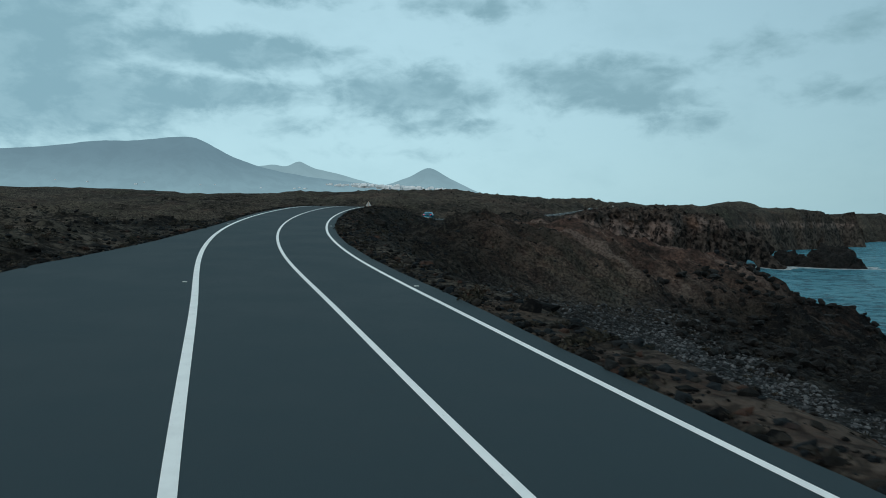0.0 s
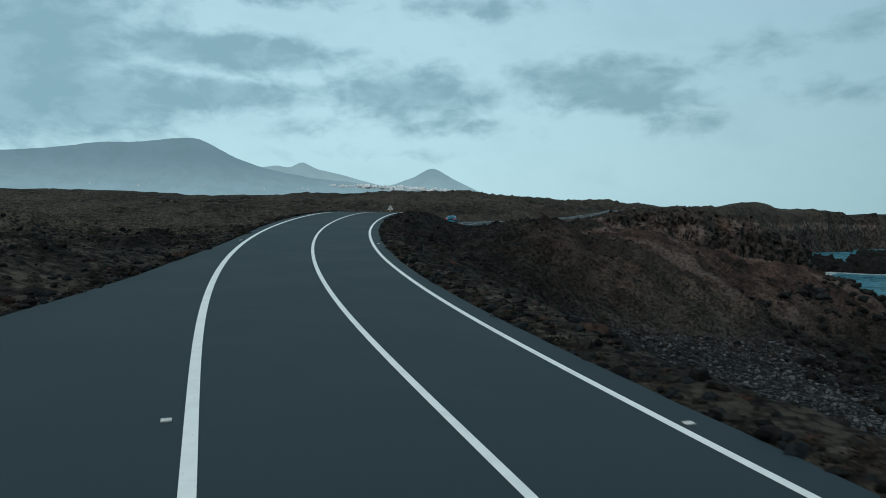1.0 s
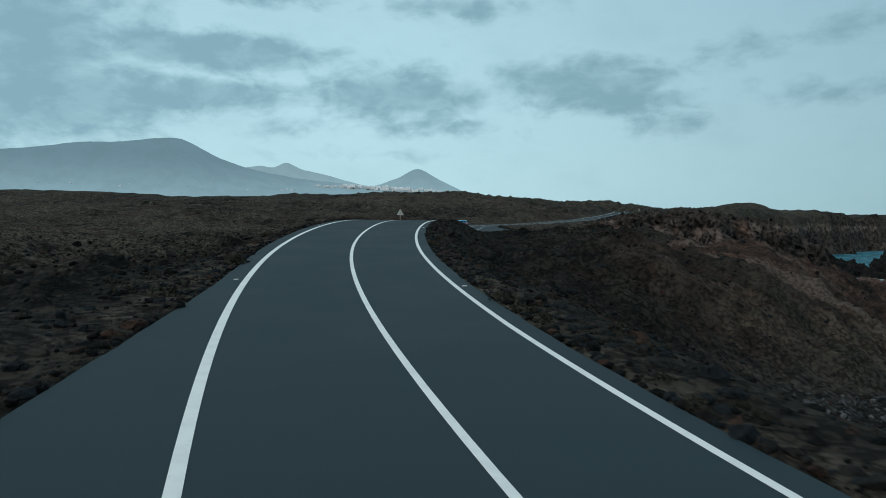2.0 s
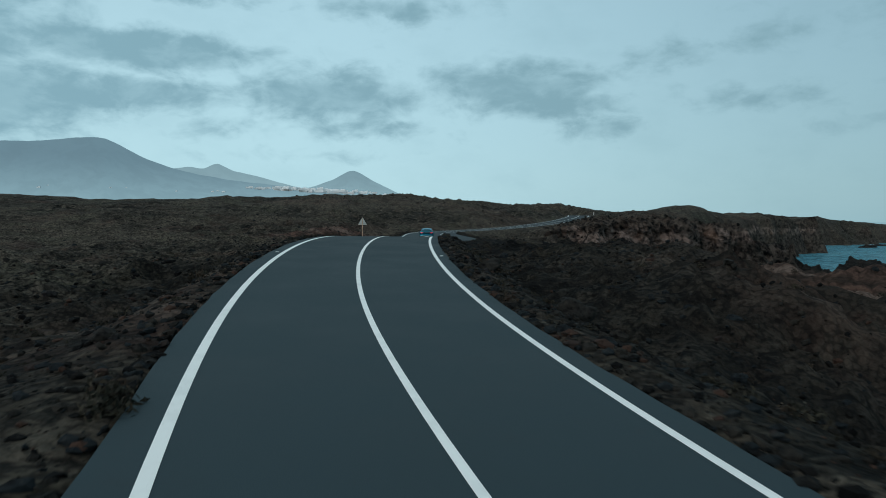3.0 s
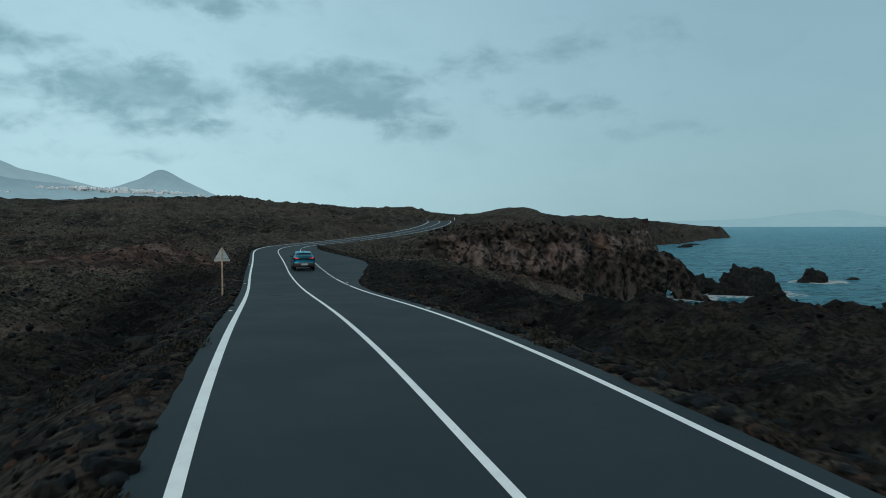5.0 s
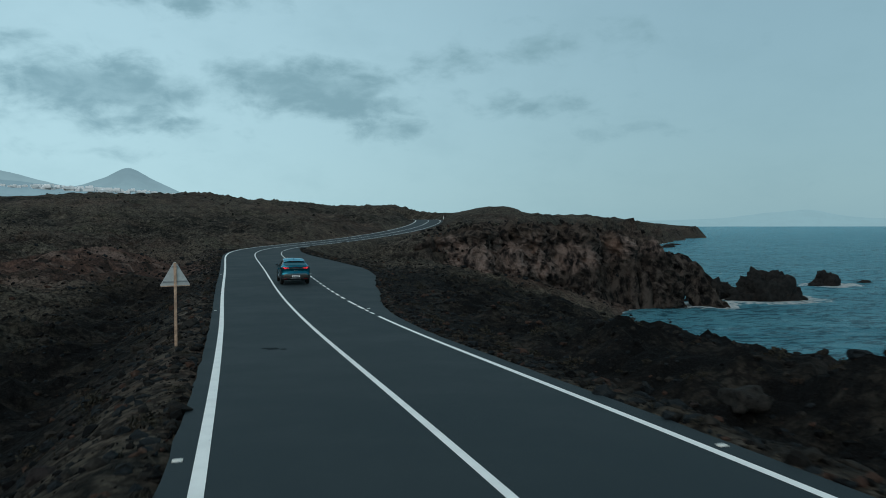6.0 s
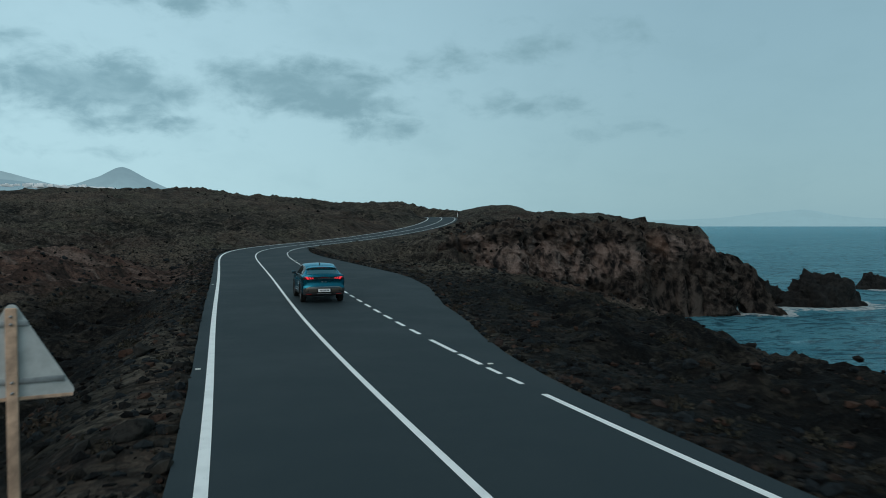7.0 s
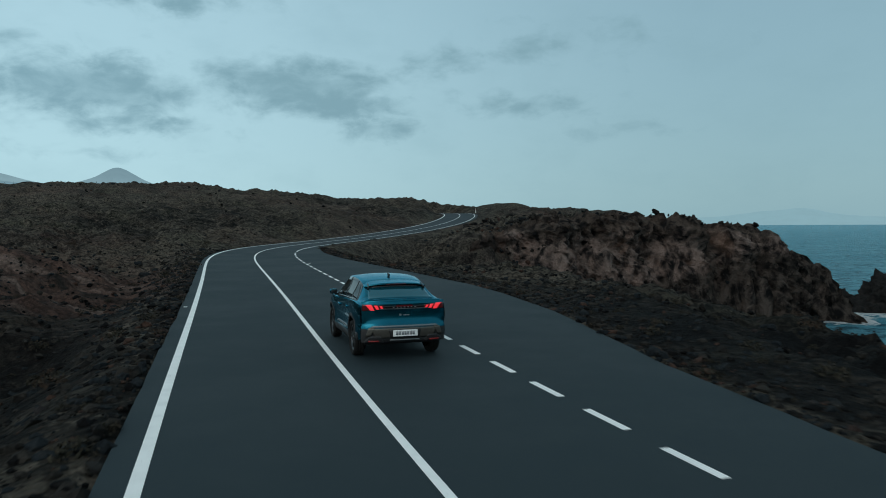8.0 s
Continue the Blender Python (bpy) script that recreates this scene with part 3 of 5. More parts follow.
def build_ground():
    xs = graded(-4300, 4300, 0.45, -36, 96, 1.06, 1.03)
    ys = graded(-900, 4700, 0.45, 14, 232, 1.08, 1.024)
    gx, gy = np.tile(xs, len(ys)), np.repeat(ys, len(xs))
    z, red, pebbly, cliff, black = land(gx, gy)
    push = cliff * ease(z, -14.5, -12.0)
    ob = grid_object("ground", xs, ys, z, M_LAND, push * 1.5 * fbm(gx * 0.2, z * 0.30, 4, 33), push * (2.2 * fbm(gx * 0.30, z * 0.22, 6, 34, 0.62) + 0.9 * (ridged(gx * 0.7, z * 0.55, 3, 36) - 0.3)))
    zone = ob.data.attributes.new("zone", "FLOAT_COLOR", "POINT")
    zone.data.foreach_set("color", np.stack([red, pebbly, cliff, black], 1).ravel())
    return tagged(ob, "rugged brown lava field falling to sea cliffs", "ground", kind="structure")


build_ground()


def build_cliff():
    """The broken face of the point: dark crust over rusty slumped buttresses, black columns at its seaward end."""
    us, vs = np.arange(25.0, 80.5, 0.22), np.linspace(0, 1, 74)
    u, v = (a.ravel() for a in np.meshgrid(us, vs, indexing="ij"))
    top = np.interp(u, [25, 28, 36, 44, 52, 60, 70, 73.5, 75, 78.5, 81], [-0.8, 0.2, 1.8, 2.9, 2.8, 2.1, 1.1, 0.6, -2.2, -2.6, -6.0]) + 1.1 * np.maximum(gnoise(u * 0.55, u * 0 + 3, 21), -0.1) + 0.5 * gnoise(u * 1.7, u * 0 + 5, 22)
    foot = np.interp(u, [25, 30, 45, 60, 68, 81], [-2.8, -3.6, -7.6, -11.9, -14.4, -15.5]) - 0.6
    z = foot + (top - foot) * v
    deep = ease(u, 25, 34) * ease(u, 82, 79)
    line = 219.0 + fbm(u * 0.10, u * 0 + 4.3, 4, 12) * 6.5 - 3.0 * ease(u, 60, 90)
    columns = ease(u, 58, 70) * ease(v, 0.78, 0.62)
    slope = np.interp(v, [0, 0.35, 0.62, 0.70, 0.86, 0.92, 1.0], [-3.4, -1.9, -0.9, -0.5, -0.9, -0.6, 1.4]) * (1 - 0.55 * columns)
    buttress = 2.6 * (ridged(u * 0.13, z * 0.02 + 0.3 * u * 0, 3, 23) - 0.35) * (1 - ease(v, 0.7, 0.95) * 0.7)
    lumps = 1.7 * fbm(u * 0.28 + 0.35 * z, z * 0.30, 5, 24, 0.60) + 1.0 * (ridged(u * 0.55 + 0.2 * z, z * 0.42, 4, 25) - 0.3)
    ledges = 0.5 * np.abs(gnoise(u * 0.07, z * 0.55 + 0.25 * fbm(u * 0.2, u * 0, 3, 26), 27)) - 0.2
    ribs = 0.7 * (np.abs(gnoise(u * 1.1, z * 0.05, 28)) - 0.25) * columns
    y = line + slope * deep - buttress * deep * 0.9 - (lumps + ledges) * (0.35 + 0.65 * deep) + ribs
    x = u + 0.55 * fbm(u * 0.35, z * 0.5, 4, 29) * deep
    grid = np.stack([x, y, z], 1)
    ob = mesh_object("cliff_face", grid.tolist(), grid_faces(len(us), len(vs)).tolist(), M_LAND)
    bm = bmesh.new()
    bm.from_mesh(ob.data)
    bmesh.ops.recalc_face_normals(bm, faces=bm.faces)
    bm.to_mesh(ob.data)
    bm.free()
    zone = ob.data.attributes.new("zone", "FLOAT_COLOR", "POINT")
    zone.data.foreach_set("color", np.tile((0.0, 0.0, 1.0, 0.0), len(ob.data.vertices)))
    return tagged(ob, "broken brown and black lava cliff above the cove", "cliff", kind="structure")


build_cliff()


def build_sea():
    xs = graded(-600, 4700, 1.5, 30, 190, 1.06)
    ys = graded(-900, 4700, 1.5, 40, 290, 1.06)
    gx, gy = np.tile(xs, len(ys)), np.repeat(ys, len(xs))
    z = land(gx, gy)[0]
    around = ease(z, -16.3, -13.2)
    for rx, ry, radius in ((108, 224, 15), (101, 226, 10), (153, 249, 10), (86, 221, 11)):
        around = np.maximum(around, 1.1 * ease(np.hypot((gx - rx) / radius, (gy - ry) / (radius * 0.75)), 1.25, 0.75))
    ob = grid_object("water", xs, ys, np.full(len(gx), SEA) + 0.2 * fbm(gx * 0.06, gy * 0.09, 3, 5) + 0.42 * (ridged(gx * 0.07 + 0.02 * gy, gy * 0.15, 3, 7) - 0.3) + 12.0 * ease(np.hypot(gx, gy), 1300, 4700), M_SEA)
    ob.data.attributes.new("foam", "FLOAT", "POINT").data.foreach_set("value", around * 0.70)
    return tagged(ob, "choppy blue-green sea with white surf round rocks", "sea", kind="structure")


build_sea()


# ---- road ----
def strip(name, lefts, rights, mat, lift, thick=0.0, parent=None, crown=0.0, keep=slice(None), cuts=1):
    """A ribbon along the road between two offsets, lift above its surface, with sides thick metres deep."""
    lanes = []
    for k in range(cuts + 1):
        f = k / cuts
        row = along(lefts * (1 - f) + rights * f)[keep]
        row[:, 2] += lift
        lanes.append(row)
    if thick:
        low_l, low_r = lanes[0].copy(), lanes[-1].copy()
        low_l[:, 2] -= thick
        low_r[:, 2] -= thick
        lanes = [low_l] + lanes + [low_r]
    grid = np.stack(lanes, 1)
    rows, cols = grid.shape[:2]
    return mesh_object(name, grid.reshape(-1, 3).tolist(), grid_faces(rows, cols)[:, ::-1].tolist(), mat, parent, smooth=False)


ragged = 0.06 * fbm(STATION * 0.8, STATION * 0 + 2.0, 4, 14)
road = tagged(strip("road", EDGE_L + ragged, -EDGE_R - ragged[::-1], M_ASPHALT, 0.0, 0.4, cuts=10), "dark grey asphalt two-lane coast road", "road", kind="structure")


def line(offset, width, keep=slice(None)):
    return strip("lane_line", offset + width / 2, offset - width / 2, M_PAINT, 0.006, 0.004, road, keep=keep)


line(LANE_L, 0.17)
line(np.zeros_like(STATION), 0.125)
line(-LANE_R, 0.13, STATION < 127.0)
line(-LANE_R, 0.13, STATION > 199.0)


def point_on_road(y, offset, lift=0.0):
    """Place and heading at station y, offset to the left."""
    x, z = np.interp(y, STATION, AXIS[:, 0]), np.interp(y, STATION, AXIS[:, 2])
    nx, ny = np.interp(y, STATION, LEFTWARD[:, 0]), np.interp(y, STATION, LEFTWARD[:, 1])
    return Vector((x + nx * offset, y + ny * offset, z + lift)), math.degrees(math.atan2(ny, nx)) - 180.0

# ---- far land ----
# the emission colours hold the haze over each range
M_FAR = far_haze_material("far_slopes_haze", rgb(0.180, 0.298, 0.346), rgb(0.105, 0.181, 0.224), 1.0)
M_FAR_LIGHT = far_haze_material("farther_slopes_haze", rgb(0.22, 0.345, 0.39), rgb(0.165, 0.265, 0.305), 1.0)
M_FAR_CONE = far_haze_material("cone_slopes_haze", rgb(0.205, 0.330, 0.375), rgb(0.138, 0.228, 0.270), 1.0)
M_FAR_SHORE = far_haze_material("far_shore_haze", rgb(0.190, 0.325, 0.372), rgb(0.214, 0.352, 0.400), 1.0)


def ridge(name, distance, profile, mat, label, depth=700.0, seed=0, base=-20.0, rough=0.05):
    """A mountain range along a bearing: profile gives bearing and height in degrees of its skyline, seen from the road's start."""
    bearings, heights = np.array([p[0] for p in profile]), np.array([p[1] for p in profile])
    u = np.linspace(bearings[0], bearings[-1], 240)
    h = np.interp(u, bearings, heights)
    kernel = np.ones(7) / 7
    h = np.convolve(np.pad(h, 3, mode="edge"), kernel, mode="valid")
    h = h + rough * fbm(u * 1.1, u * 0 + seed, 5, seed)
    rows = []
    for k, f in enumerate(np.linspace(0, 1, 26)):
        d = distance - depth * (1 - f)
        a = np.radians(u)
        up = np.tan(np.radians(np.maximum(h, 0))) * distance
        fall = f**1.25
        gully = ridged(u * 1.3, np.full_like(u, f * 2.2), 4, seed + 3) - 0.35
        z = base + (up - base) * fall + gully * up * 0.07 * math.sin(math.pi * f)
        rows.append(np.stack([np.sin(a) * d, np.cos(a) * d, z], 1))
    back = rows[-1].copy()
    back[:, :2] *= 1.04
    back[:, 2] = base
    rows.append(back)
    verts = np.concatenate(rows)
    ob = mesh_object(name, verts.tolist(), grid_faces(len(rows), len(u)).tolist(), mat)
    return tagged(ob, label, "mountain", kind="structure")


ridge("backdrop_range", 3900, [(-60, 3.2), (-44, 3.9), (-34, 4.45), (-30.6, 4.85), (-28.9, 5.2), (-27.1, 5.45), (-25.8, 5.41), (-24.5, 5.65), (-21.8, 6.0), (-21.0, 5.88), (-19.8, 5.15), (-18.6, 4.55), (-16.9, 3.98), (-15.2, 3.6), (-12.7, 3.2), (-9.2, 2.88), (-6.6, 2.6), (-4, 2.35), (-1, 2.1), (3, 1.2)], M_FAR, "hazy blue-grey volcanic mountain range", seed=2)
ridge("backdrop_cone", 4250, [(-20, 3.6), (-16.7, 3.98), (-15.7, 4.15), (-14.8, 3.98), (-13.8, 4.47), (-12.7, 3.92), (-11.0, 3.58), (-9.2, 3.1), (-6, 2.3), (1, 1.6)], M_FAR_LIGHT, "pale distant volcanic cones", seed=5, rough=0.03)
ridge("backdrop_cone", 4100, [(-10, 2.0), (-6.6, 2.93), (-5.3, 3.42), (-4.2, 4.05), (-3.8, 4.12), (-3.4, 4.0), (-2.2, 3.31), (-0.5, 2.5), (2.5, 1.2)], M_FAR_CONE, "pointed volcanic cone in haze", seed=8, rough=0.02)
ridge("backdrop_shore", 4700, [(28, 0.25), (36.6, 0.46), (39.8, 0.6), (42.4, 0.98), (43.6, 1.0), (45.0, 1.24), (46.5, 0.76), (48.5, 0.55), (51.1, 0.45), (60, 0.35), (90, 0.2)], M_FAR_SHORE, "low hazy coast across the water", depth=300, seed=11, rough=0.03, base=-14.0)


# ---- town below the mountains ----
def far_house(width, height, deep):
    bm = bmesh.new()
    bmesh.ops.create_cube(bm, size=1.0, matrix=Matrix.Translation((0, 0, height / 2)) @ Matrix.Diagonal((width, deep, height, 1)))
    bmesh.ops.create_cube(bm, size=1.0, matrix=Matrix.Translation((width * 0.2, 0, height * 1.15)) @ Matrix.Diagonal((width * 0.5, deep * 0.8, height * 0.4, 1)))
    return bm


M_WHITEWASH = plain("whitewash", (0.82, 0.84, 0.85), 0.8)
town = random.Random(4)
first_house = tagged(part("far_house", far_house(22, 9, 14), M_WHITEWASH, smooth=False), "whitewashed flat-roofed house far off in the haze", "house", "town below the mountains")
for k in range(90):
    bearing = radians(town.triangular(-12.5, -0.5, -6.0) if k < 80 else town.uniform(-31, -13))
    d = 3150 + town.uniform(-60, 120)
    rise = 2.30 - 0.035 * math.degrees(bearing) + town.random() * 0.17 if k < 80 else 2.45 + town.random() * 0.3
    if k < 80 and town.random() < 0.35:
        rise += 0.08
    where = pose(math.sin(bearing) * d, math.cos(bearing) * d, math.tan(radians(rise)) * d - 8, 0, 0, town.uniform(-25, 25))
    size = town.uniform(0.6, 1.25) * (1.0 if k < 80 else 0.45)
    if k == 0:
        first_house.matrix_basis = where
    else:
        copy_thing(first_house, where @ Matrix.Diagonal((size * town.uniform(0.7, 1.6), size, size * 0.8, 1)))

# ---- road furniture ----
M_STEEL = plain("galvanised_steel", (0.33, 0.34, 0.34), 0.5, 0.75, 0.2, 18.0, 0.002)
M_SIGN_BACK = plain("bare_sign_back", (0.46, 0.48, 0.47), 0.55, 0.15, 0.15, 9.0)
M_RUST = plain("rusted_post", (0.44, 0.29, 0.20), 0.75, 0.05, 0.4, 12.0, 0.003)
M_RED = plain("sign_red", (0.45, 0.03, 0.025), 0.45)
M_STUD = plain("stud_body", (0.62, 0.61, 0.56), 0.45)


def box(bm, sx, sy, sz, m, bevel=0.0):
    made = bmesh.ops.create_cube(bm, size=1.0, matrix=m @ Matrix.Diagonal((sx, sy, sz, 1)))
    if bevel:
        edges = list({e for v in made["verts"] for e in v.link_edges})
        bmesh.ops.bevel(bm, geom=edges, offset=bevel, segments=2, profile=0.6, affect="EDGES")
    return bm


def rod(bm, radius, length, m, sides=16, top=None):
    bmesh.ops.create_cone(bm, cap_ends=True, segments=sides, radius1=radius, radius2=radius if top is None else top, depth=length, matrix=m)
    return bm


def triangle_plate(bm, side, thick, corner, m):
    """An upright triangular plate with rounded corners, point up, base at z = 0."""
    tall = side * math.sqrt(3) / 2
    middle = Vector((0, 0, tall / 3))
    outline = []
    for base_angle, at in ((90, Vector((0, 0, tall))), (210, Vector((-side / 2, 0, 0))), (330, Vector((side / 2, 0, 0)))):
        centre = at + (middle - at).normalized() * corner * 2
        for k in range(7):
            a = radians(base_angle - 60 + 20 * k)
            outline.append(centre + Vector((math.cos(a), 0, math.sin(a))) * corner)
    outline.sort(key=lambda p: math.atan2(p.z - middle.z, p.x))
    rings = [[bm.verts.new(m @ (p + Vector((0, y, 0)))) for p in outline] for y in (-thick / 2, thick / 2)]
    bm.faces.new(rings[0])
    bm.faces.new(rings[1][::-1])
    for i in range(len(outline)):
        j = (i + 1) % len(outline)
        bm.faces.new((rings[0][j], rings[0][i], rings[1][i], rings[1][j]))
    bmesh.ops.recalc_face_normals(bm, faces=bm.faces)
    return bm


def warning_sign(at, turn):
    ob = tagged(new("warning_sign"), "weathered triangular road sign seen from behind, rusty post", "road sign")
    post = bmesh.new()
    box(post, 0.08, 0.045, 2.50, pose(0, 0, 0.91), 0.008)
    part("post", post, M_RUST, ob, "rust-streaked square steel post")
    plate = triangle_plate(bmesh.new(), 0.90, 0.022, 0.045, pose(0, 0.045, 1.45))
    back = part("plate", plate, M_SIGN_BACK, ob, "bare grey metal back of plate", smooth=False)
    rim = triangle_plate(bmesh.new(), 0.87, 0.004, 0.045, pose(0, 0.060, 1.46))
    part("face", rim, M_RED, back, "red warning face", smooth=False)
    for z, wide in ((1.60, 0.70), (2.04, 0.22)):
        part("bracket", box(bmesh.new(), wide, 0.016, 0.045, pose(0, 0.026, z), 0.004), M_STEEL, ob, "thin steel stiffening rail")
    for z in (1.52, 1.60, 2.04, 2.10):
        part("bolt", rod(bmesh.new(), 0.011, 0.02, pose(0, -0.03, z, 90), 8), M_STEEL, ob)
    lip = box(bmesh.new(), 0.82, 0.018, 0.026, pose(0, 0.032, 1.465), 0.004)
    part("edge_fold", lip, M_RUST, ob, "rusty folded lower edge")
    ob.matrix_basis = pose(*at, 0, 0, turn)
    return ob


ground_at = lambda x, y: float(land(np.array([x]), np.array([y]))[0][0])
warning_sign((-12.43, 119.87, -0.62), 6.0)


def road_stud(at, turn):
    ob = tagged(new("road_stud"), "small white reflective stud on the asphalt edge", "road stud", "studs along the road")
    body = bmesh.new()
    box(body, 0.13, 0.10, 0.024, pose(0, 0, 0.008), 0.006)
    part("body", body, M_STUD, ob)
    for y in (-0.051, 0.051):
        part("reflector", box(bmesh.new(), 0.09, 0.004, 0.012, pose(0, y, 0.012)), M_PAINT, ob)
    ob.matrix_basis = at @ pose(0, 0, 0, 0, 0, turn)
    return ob


stud = None
for y in (2.0, 27.4, 52.2, 76.5, 106.0, 131.8, 158.5, 184.0):
    for side in (1, -1):
        lane = np.interp(y, STATION, LANE_L) + 0.29 if side > 0 else -np.interp(y, STATION, LANE_R) - 0.24
        where, turn = point_on_road(y - (1.5 if side < 0 else 0.0), lane)
        if stud is None:
            stud = road_stud(Matrix.Translation(where), turn)
        else:
            copy_thing(stud, Matrix.Translation(where) @ pose(0, 0, 0, 0, 0, turn))

# dashes that divide the bay from the lane, tilted with the road's grade
dash = None
for y, stretch in [(136.80 + 2.13 * k, 1.0) for k in range(29)] + [(128.1, 0.65), (129.4, 0.7), (131.15, 1.4), (133.6, 2.1)]:
    where, turn = point_on_road(y, -float(np.interp(y, STATION, LANE_R)), 0.003)
    grade = math.degrees(math.atan(float(np.interp(y + 0.7, STATION, AXIS[:, 2]) - np.interp(y - 0.7, STATION, AXIS[:, 2])) / 1.4))
    seat = Matrix.Translation(where) @ pose(0, 0, 0, grade, 0, turn)
    if dash is None:
        bm = box(bmesh.new(), 0.13, 1.2, 0.010, Matrix.Identity(4), 0.003)
        dash = part("lane_dash", bm, M_PAINT, road, smooth=False)
        dash.matrix_basis = seat
    else:
        other = new("lane_dash", dash.data)
        other.parent = road
        other.matrix_basis = seat @ Matrix.Diagonal((0.8 if stretch < 1 else 1.0, stretch, 1, 1))


def tar_patch(y, off, length, width, seed):
    """A thin dark smear of spilt tar on the asphalt."""
    bm = bmesh.new()
    rim = []
    for k in range(36):
        a = 2 * math.pi * k / 36
        r = 1 + 0.45 * noise.noise(Vector((math.cos(a) * 1.3 + seed, math.sin(a) * 1.3, 0.4))) + 0.2 * noise.noise(Vector((math.cos(a) * 4 + seed, math.sin(a) * 4, 2)))
        rim.append(bm.verts.new((math.cos(a) * width / 2 * r, math.sin(a) * length / 2 * r, 0.0)))
    face = bm.faces.new(rim)
    bmesh.ops.extrude_face_region(bm, geom=[face])
    for v in rim:
        v.co.z = -0.003
    bmesh.ops.recalc_face_normals(bm, faces=bm.faces)
    ob = part("tar_stain", bm, M_TAR, road, "dark tar stain", smooth=False)
    where, turn = point_on_road(y, off, 0.008)
    ob.matrix_basis = Matrix.Translation(where) @ pose(0, 0, 0, 0, 0, turn)


M_TAR = plain("spilt_tar", (0.0098, 0.0155, 0.0182), 0.95, 0.0, 0.3, 9.0, Specular_IOR_Level=0.05)
for y, off, length, width, seed in ((117.5, 1.72, 0.34, 0.40, 3), (117.3, 1.45, 0.16, 0.18, 8), (117.7, 1.95, 0.14, 0.16, 5)):
    tar_patch(y, off, length, width, seed)


# ---- rocks ----
def sea_rock_material(name, dry=1.0):
    made, n, at = material(name)
    small = n.noise(at, 1.1, 6.0, 0.66)
    tone = n.mix(n.span(small, 0.35, 0.68), rgb(0.004, 0.0045, 0.0048), rgb(0.020 * dry, 0.0185 * dry, 0.017 * dry))
    tone = n.mix(n.math("MULTIPLY", n.span(n.noise(at, 0.35, 4.0, 0.6), 0.55, 0.7), 0.5), tone, rgb(0.034 * dry, 0.026 * dry, 0.021 * dry))
    height = n.math("ADD", n.noise(at, 2.6, 6.0, 0.7), n.math("MULTIPLY", n.voronoi(at, 1.3), -0.6))
    finish(n, tone, 0.8, n.bump(height, 0.9, 0.5), Specular_IOR_Level=0.2)
    return made


M_SEA_ROCK = sea_rock_material("wet_basalt")


def rock_shape(seed, detail=2, squash=0.7, edge=0.35):
    """An angular lump of lava about one metre across, as vertices and triangles."""
    bm = bmesh.new()
    bmesh.ops.create_icosphere(bm, subdivisions=detail, radius=0.5)
    r = random.Random(seed)
    shift = Vector((r.uniform(-9, 9), r.uniform(-9, 9), r.uniform(-9, 9)))
    cuts = [(Vector((r.gauss(0, 1), r.gauss(0, 1), r.gauss(0, 1))).normalized(), r.uniform(0.26, 0.42)) for _ in range(9)]
    for v in bm.verts:
        for axis, depth in cuts:
            over = v.co.dot(axis) - depth
            if over > 0:
                v.co -= axis * over
        v.co *= 1 + edge * noise.noise(v.co * 3.1 + shift) + 0.18 * noise.noise(v.co * 8.0 + shift)
        v.co.z *= squash
    return bm


def shape_arrays(bm):
    bmesh.ops.triangulate(bm, faces=bm.faces)
    bm.verts.ensure_lookup_table()
    v = np.array([p.co[:] for p in bm.verts])
    f = np.array([[p.index for p in face.verts] for face in bm.faces])
    bm.free()
    return v, f


SMALL = [shape_arrays(rock_shape(k, 1, 0.72, 0.4)) for k in range(8)]
MEDIUM = [shape_arrays(rock_shape(40 + k, 2, 0.72, 0.4)) for k in range(8)]


def scatter(name, shapes, x, y, size, mat, label, sink=0.28, seed=0):
    """Many stones on the land, as one mesh."""
    r = np.random.RandomState(seed)
    z = land(x, y)[0]
    verts, faces, base = [], [], 0
    for k in range(len(x)):
        v, f = shapes[k % len(shapes)]
        a, b = r.rand() * 6.283, r.normal(0, 0.3)
        ca, sa, cb, sb = math.cos(a), math.sin(a), math.cos(b), math.sin(b)
        turn = np.array([[ca, -sa, 0], [sa, ca, 0], [0, 0, 1]]) @ np.array([[1, 0, 0], [0, cb, -sb], [0, sb, cb]])
        grow = size[k] * (0.75 + 0.5 * r.rand(3))
        verts.append((v * grow) @ turn.T + (x[k], y[k], z[k] + size[k] * (0.36 - sink)))
        faces.append(f + base)
        base += len(v)
    verts, faces = np.concatenate(verts), np.concatenate(faces)
    me = bpy.data.meshes.new(name)
    me.vertices.add(len(verts))
    me.vertices.foreach_set("co", verts.ravel())
    me.loops.add(len(faces) * 3)
    me.loops.foreach_set("vertex_index", faces.ravel())
    me.polygons.add(len(faces))
    me.polygons.foreach_set("loop_start", np.arange(len(faces)) * 3)
    me.update()
    me.validate()
    me.shade_flat()
    me.materials.append(mat)
    return tagged(new(name, me), label, "stones", kind="stuff")


def beside_road(count, low, high, reach, seed, bias=2.0):
    """Places outside the asphalt, thicker near it."""
    r = np.random.RandomState(seed)
    k = np.searchsorted(STATION, r.uniform(low, high, count)).clip(0, len(STATION) - 1)
    side = np.where(r.rand(count) < 0.5, 1, -1)
    off = np.where(side > 0, EDGE_L[k], EDGE_R[k]) + 0.1 + reach * r.rand(count) ** bias
    slip = r.uniform(-0.8, 0.8, count)
    x, y = AXIS[k, 0] + LEFTWARD[k, 0] * off * side + TANGENT[k, 0] * slip, AXIS[k, 1] + LEFTWARD[k, 1] * off * side + TANGENT[k, 1] * slip
    _, left, right = road_near(x, y)
    keep = np.maximum(left, right) > 0.08
    return x[keep], y[keep]


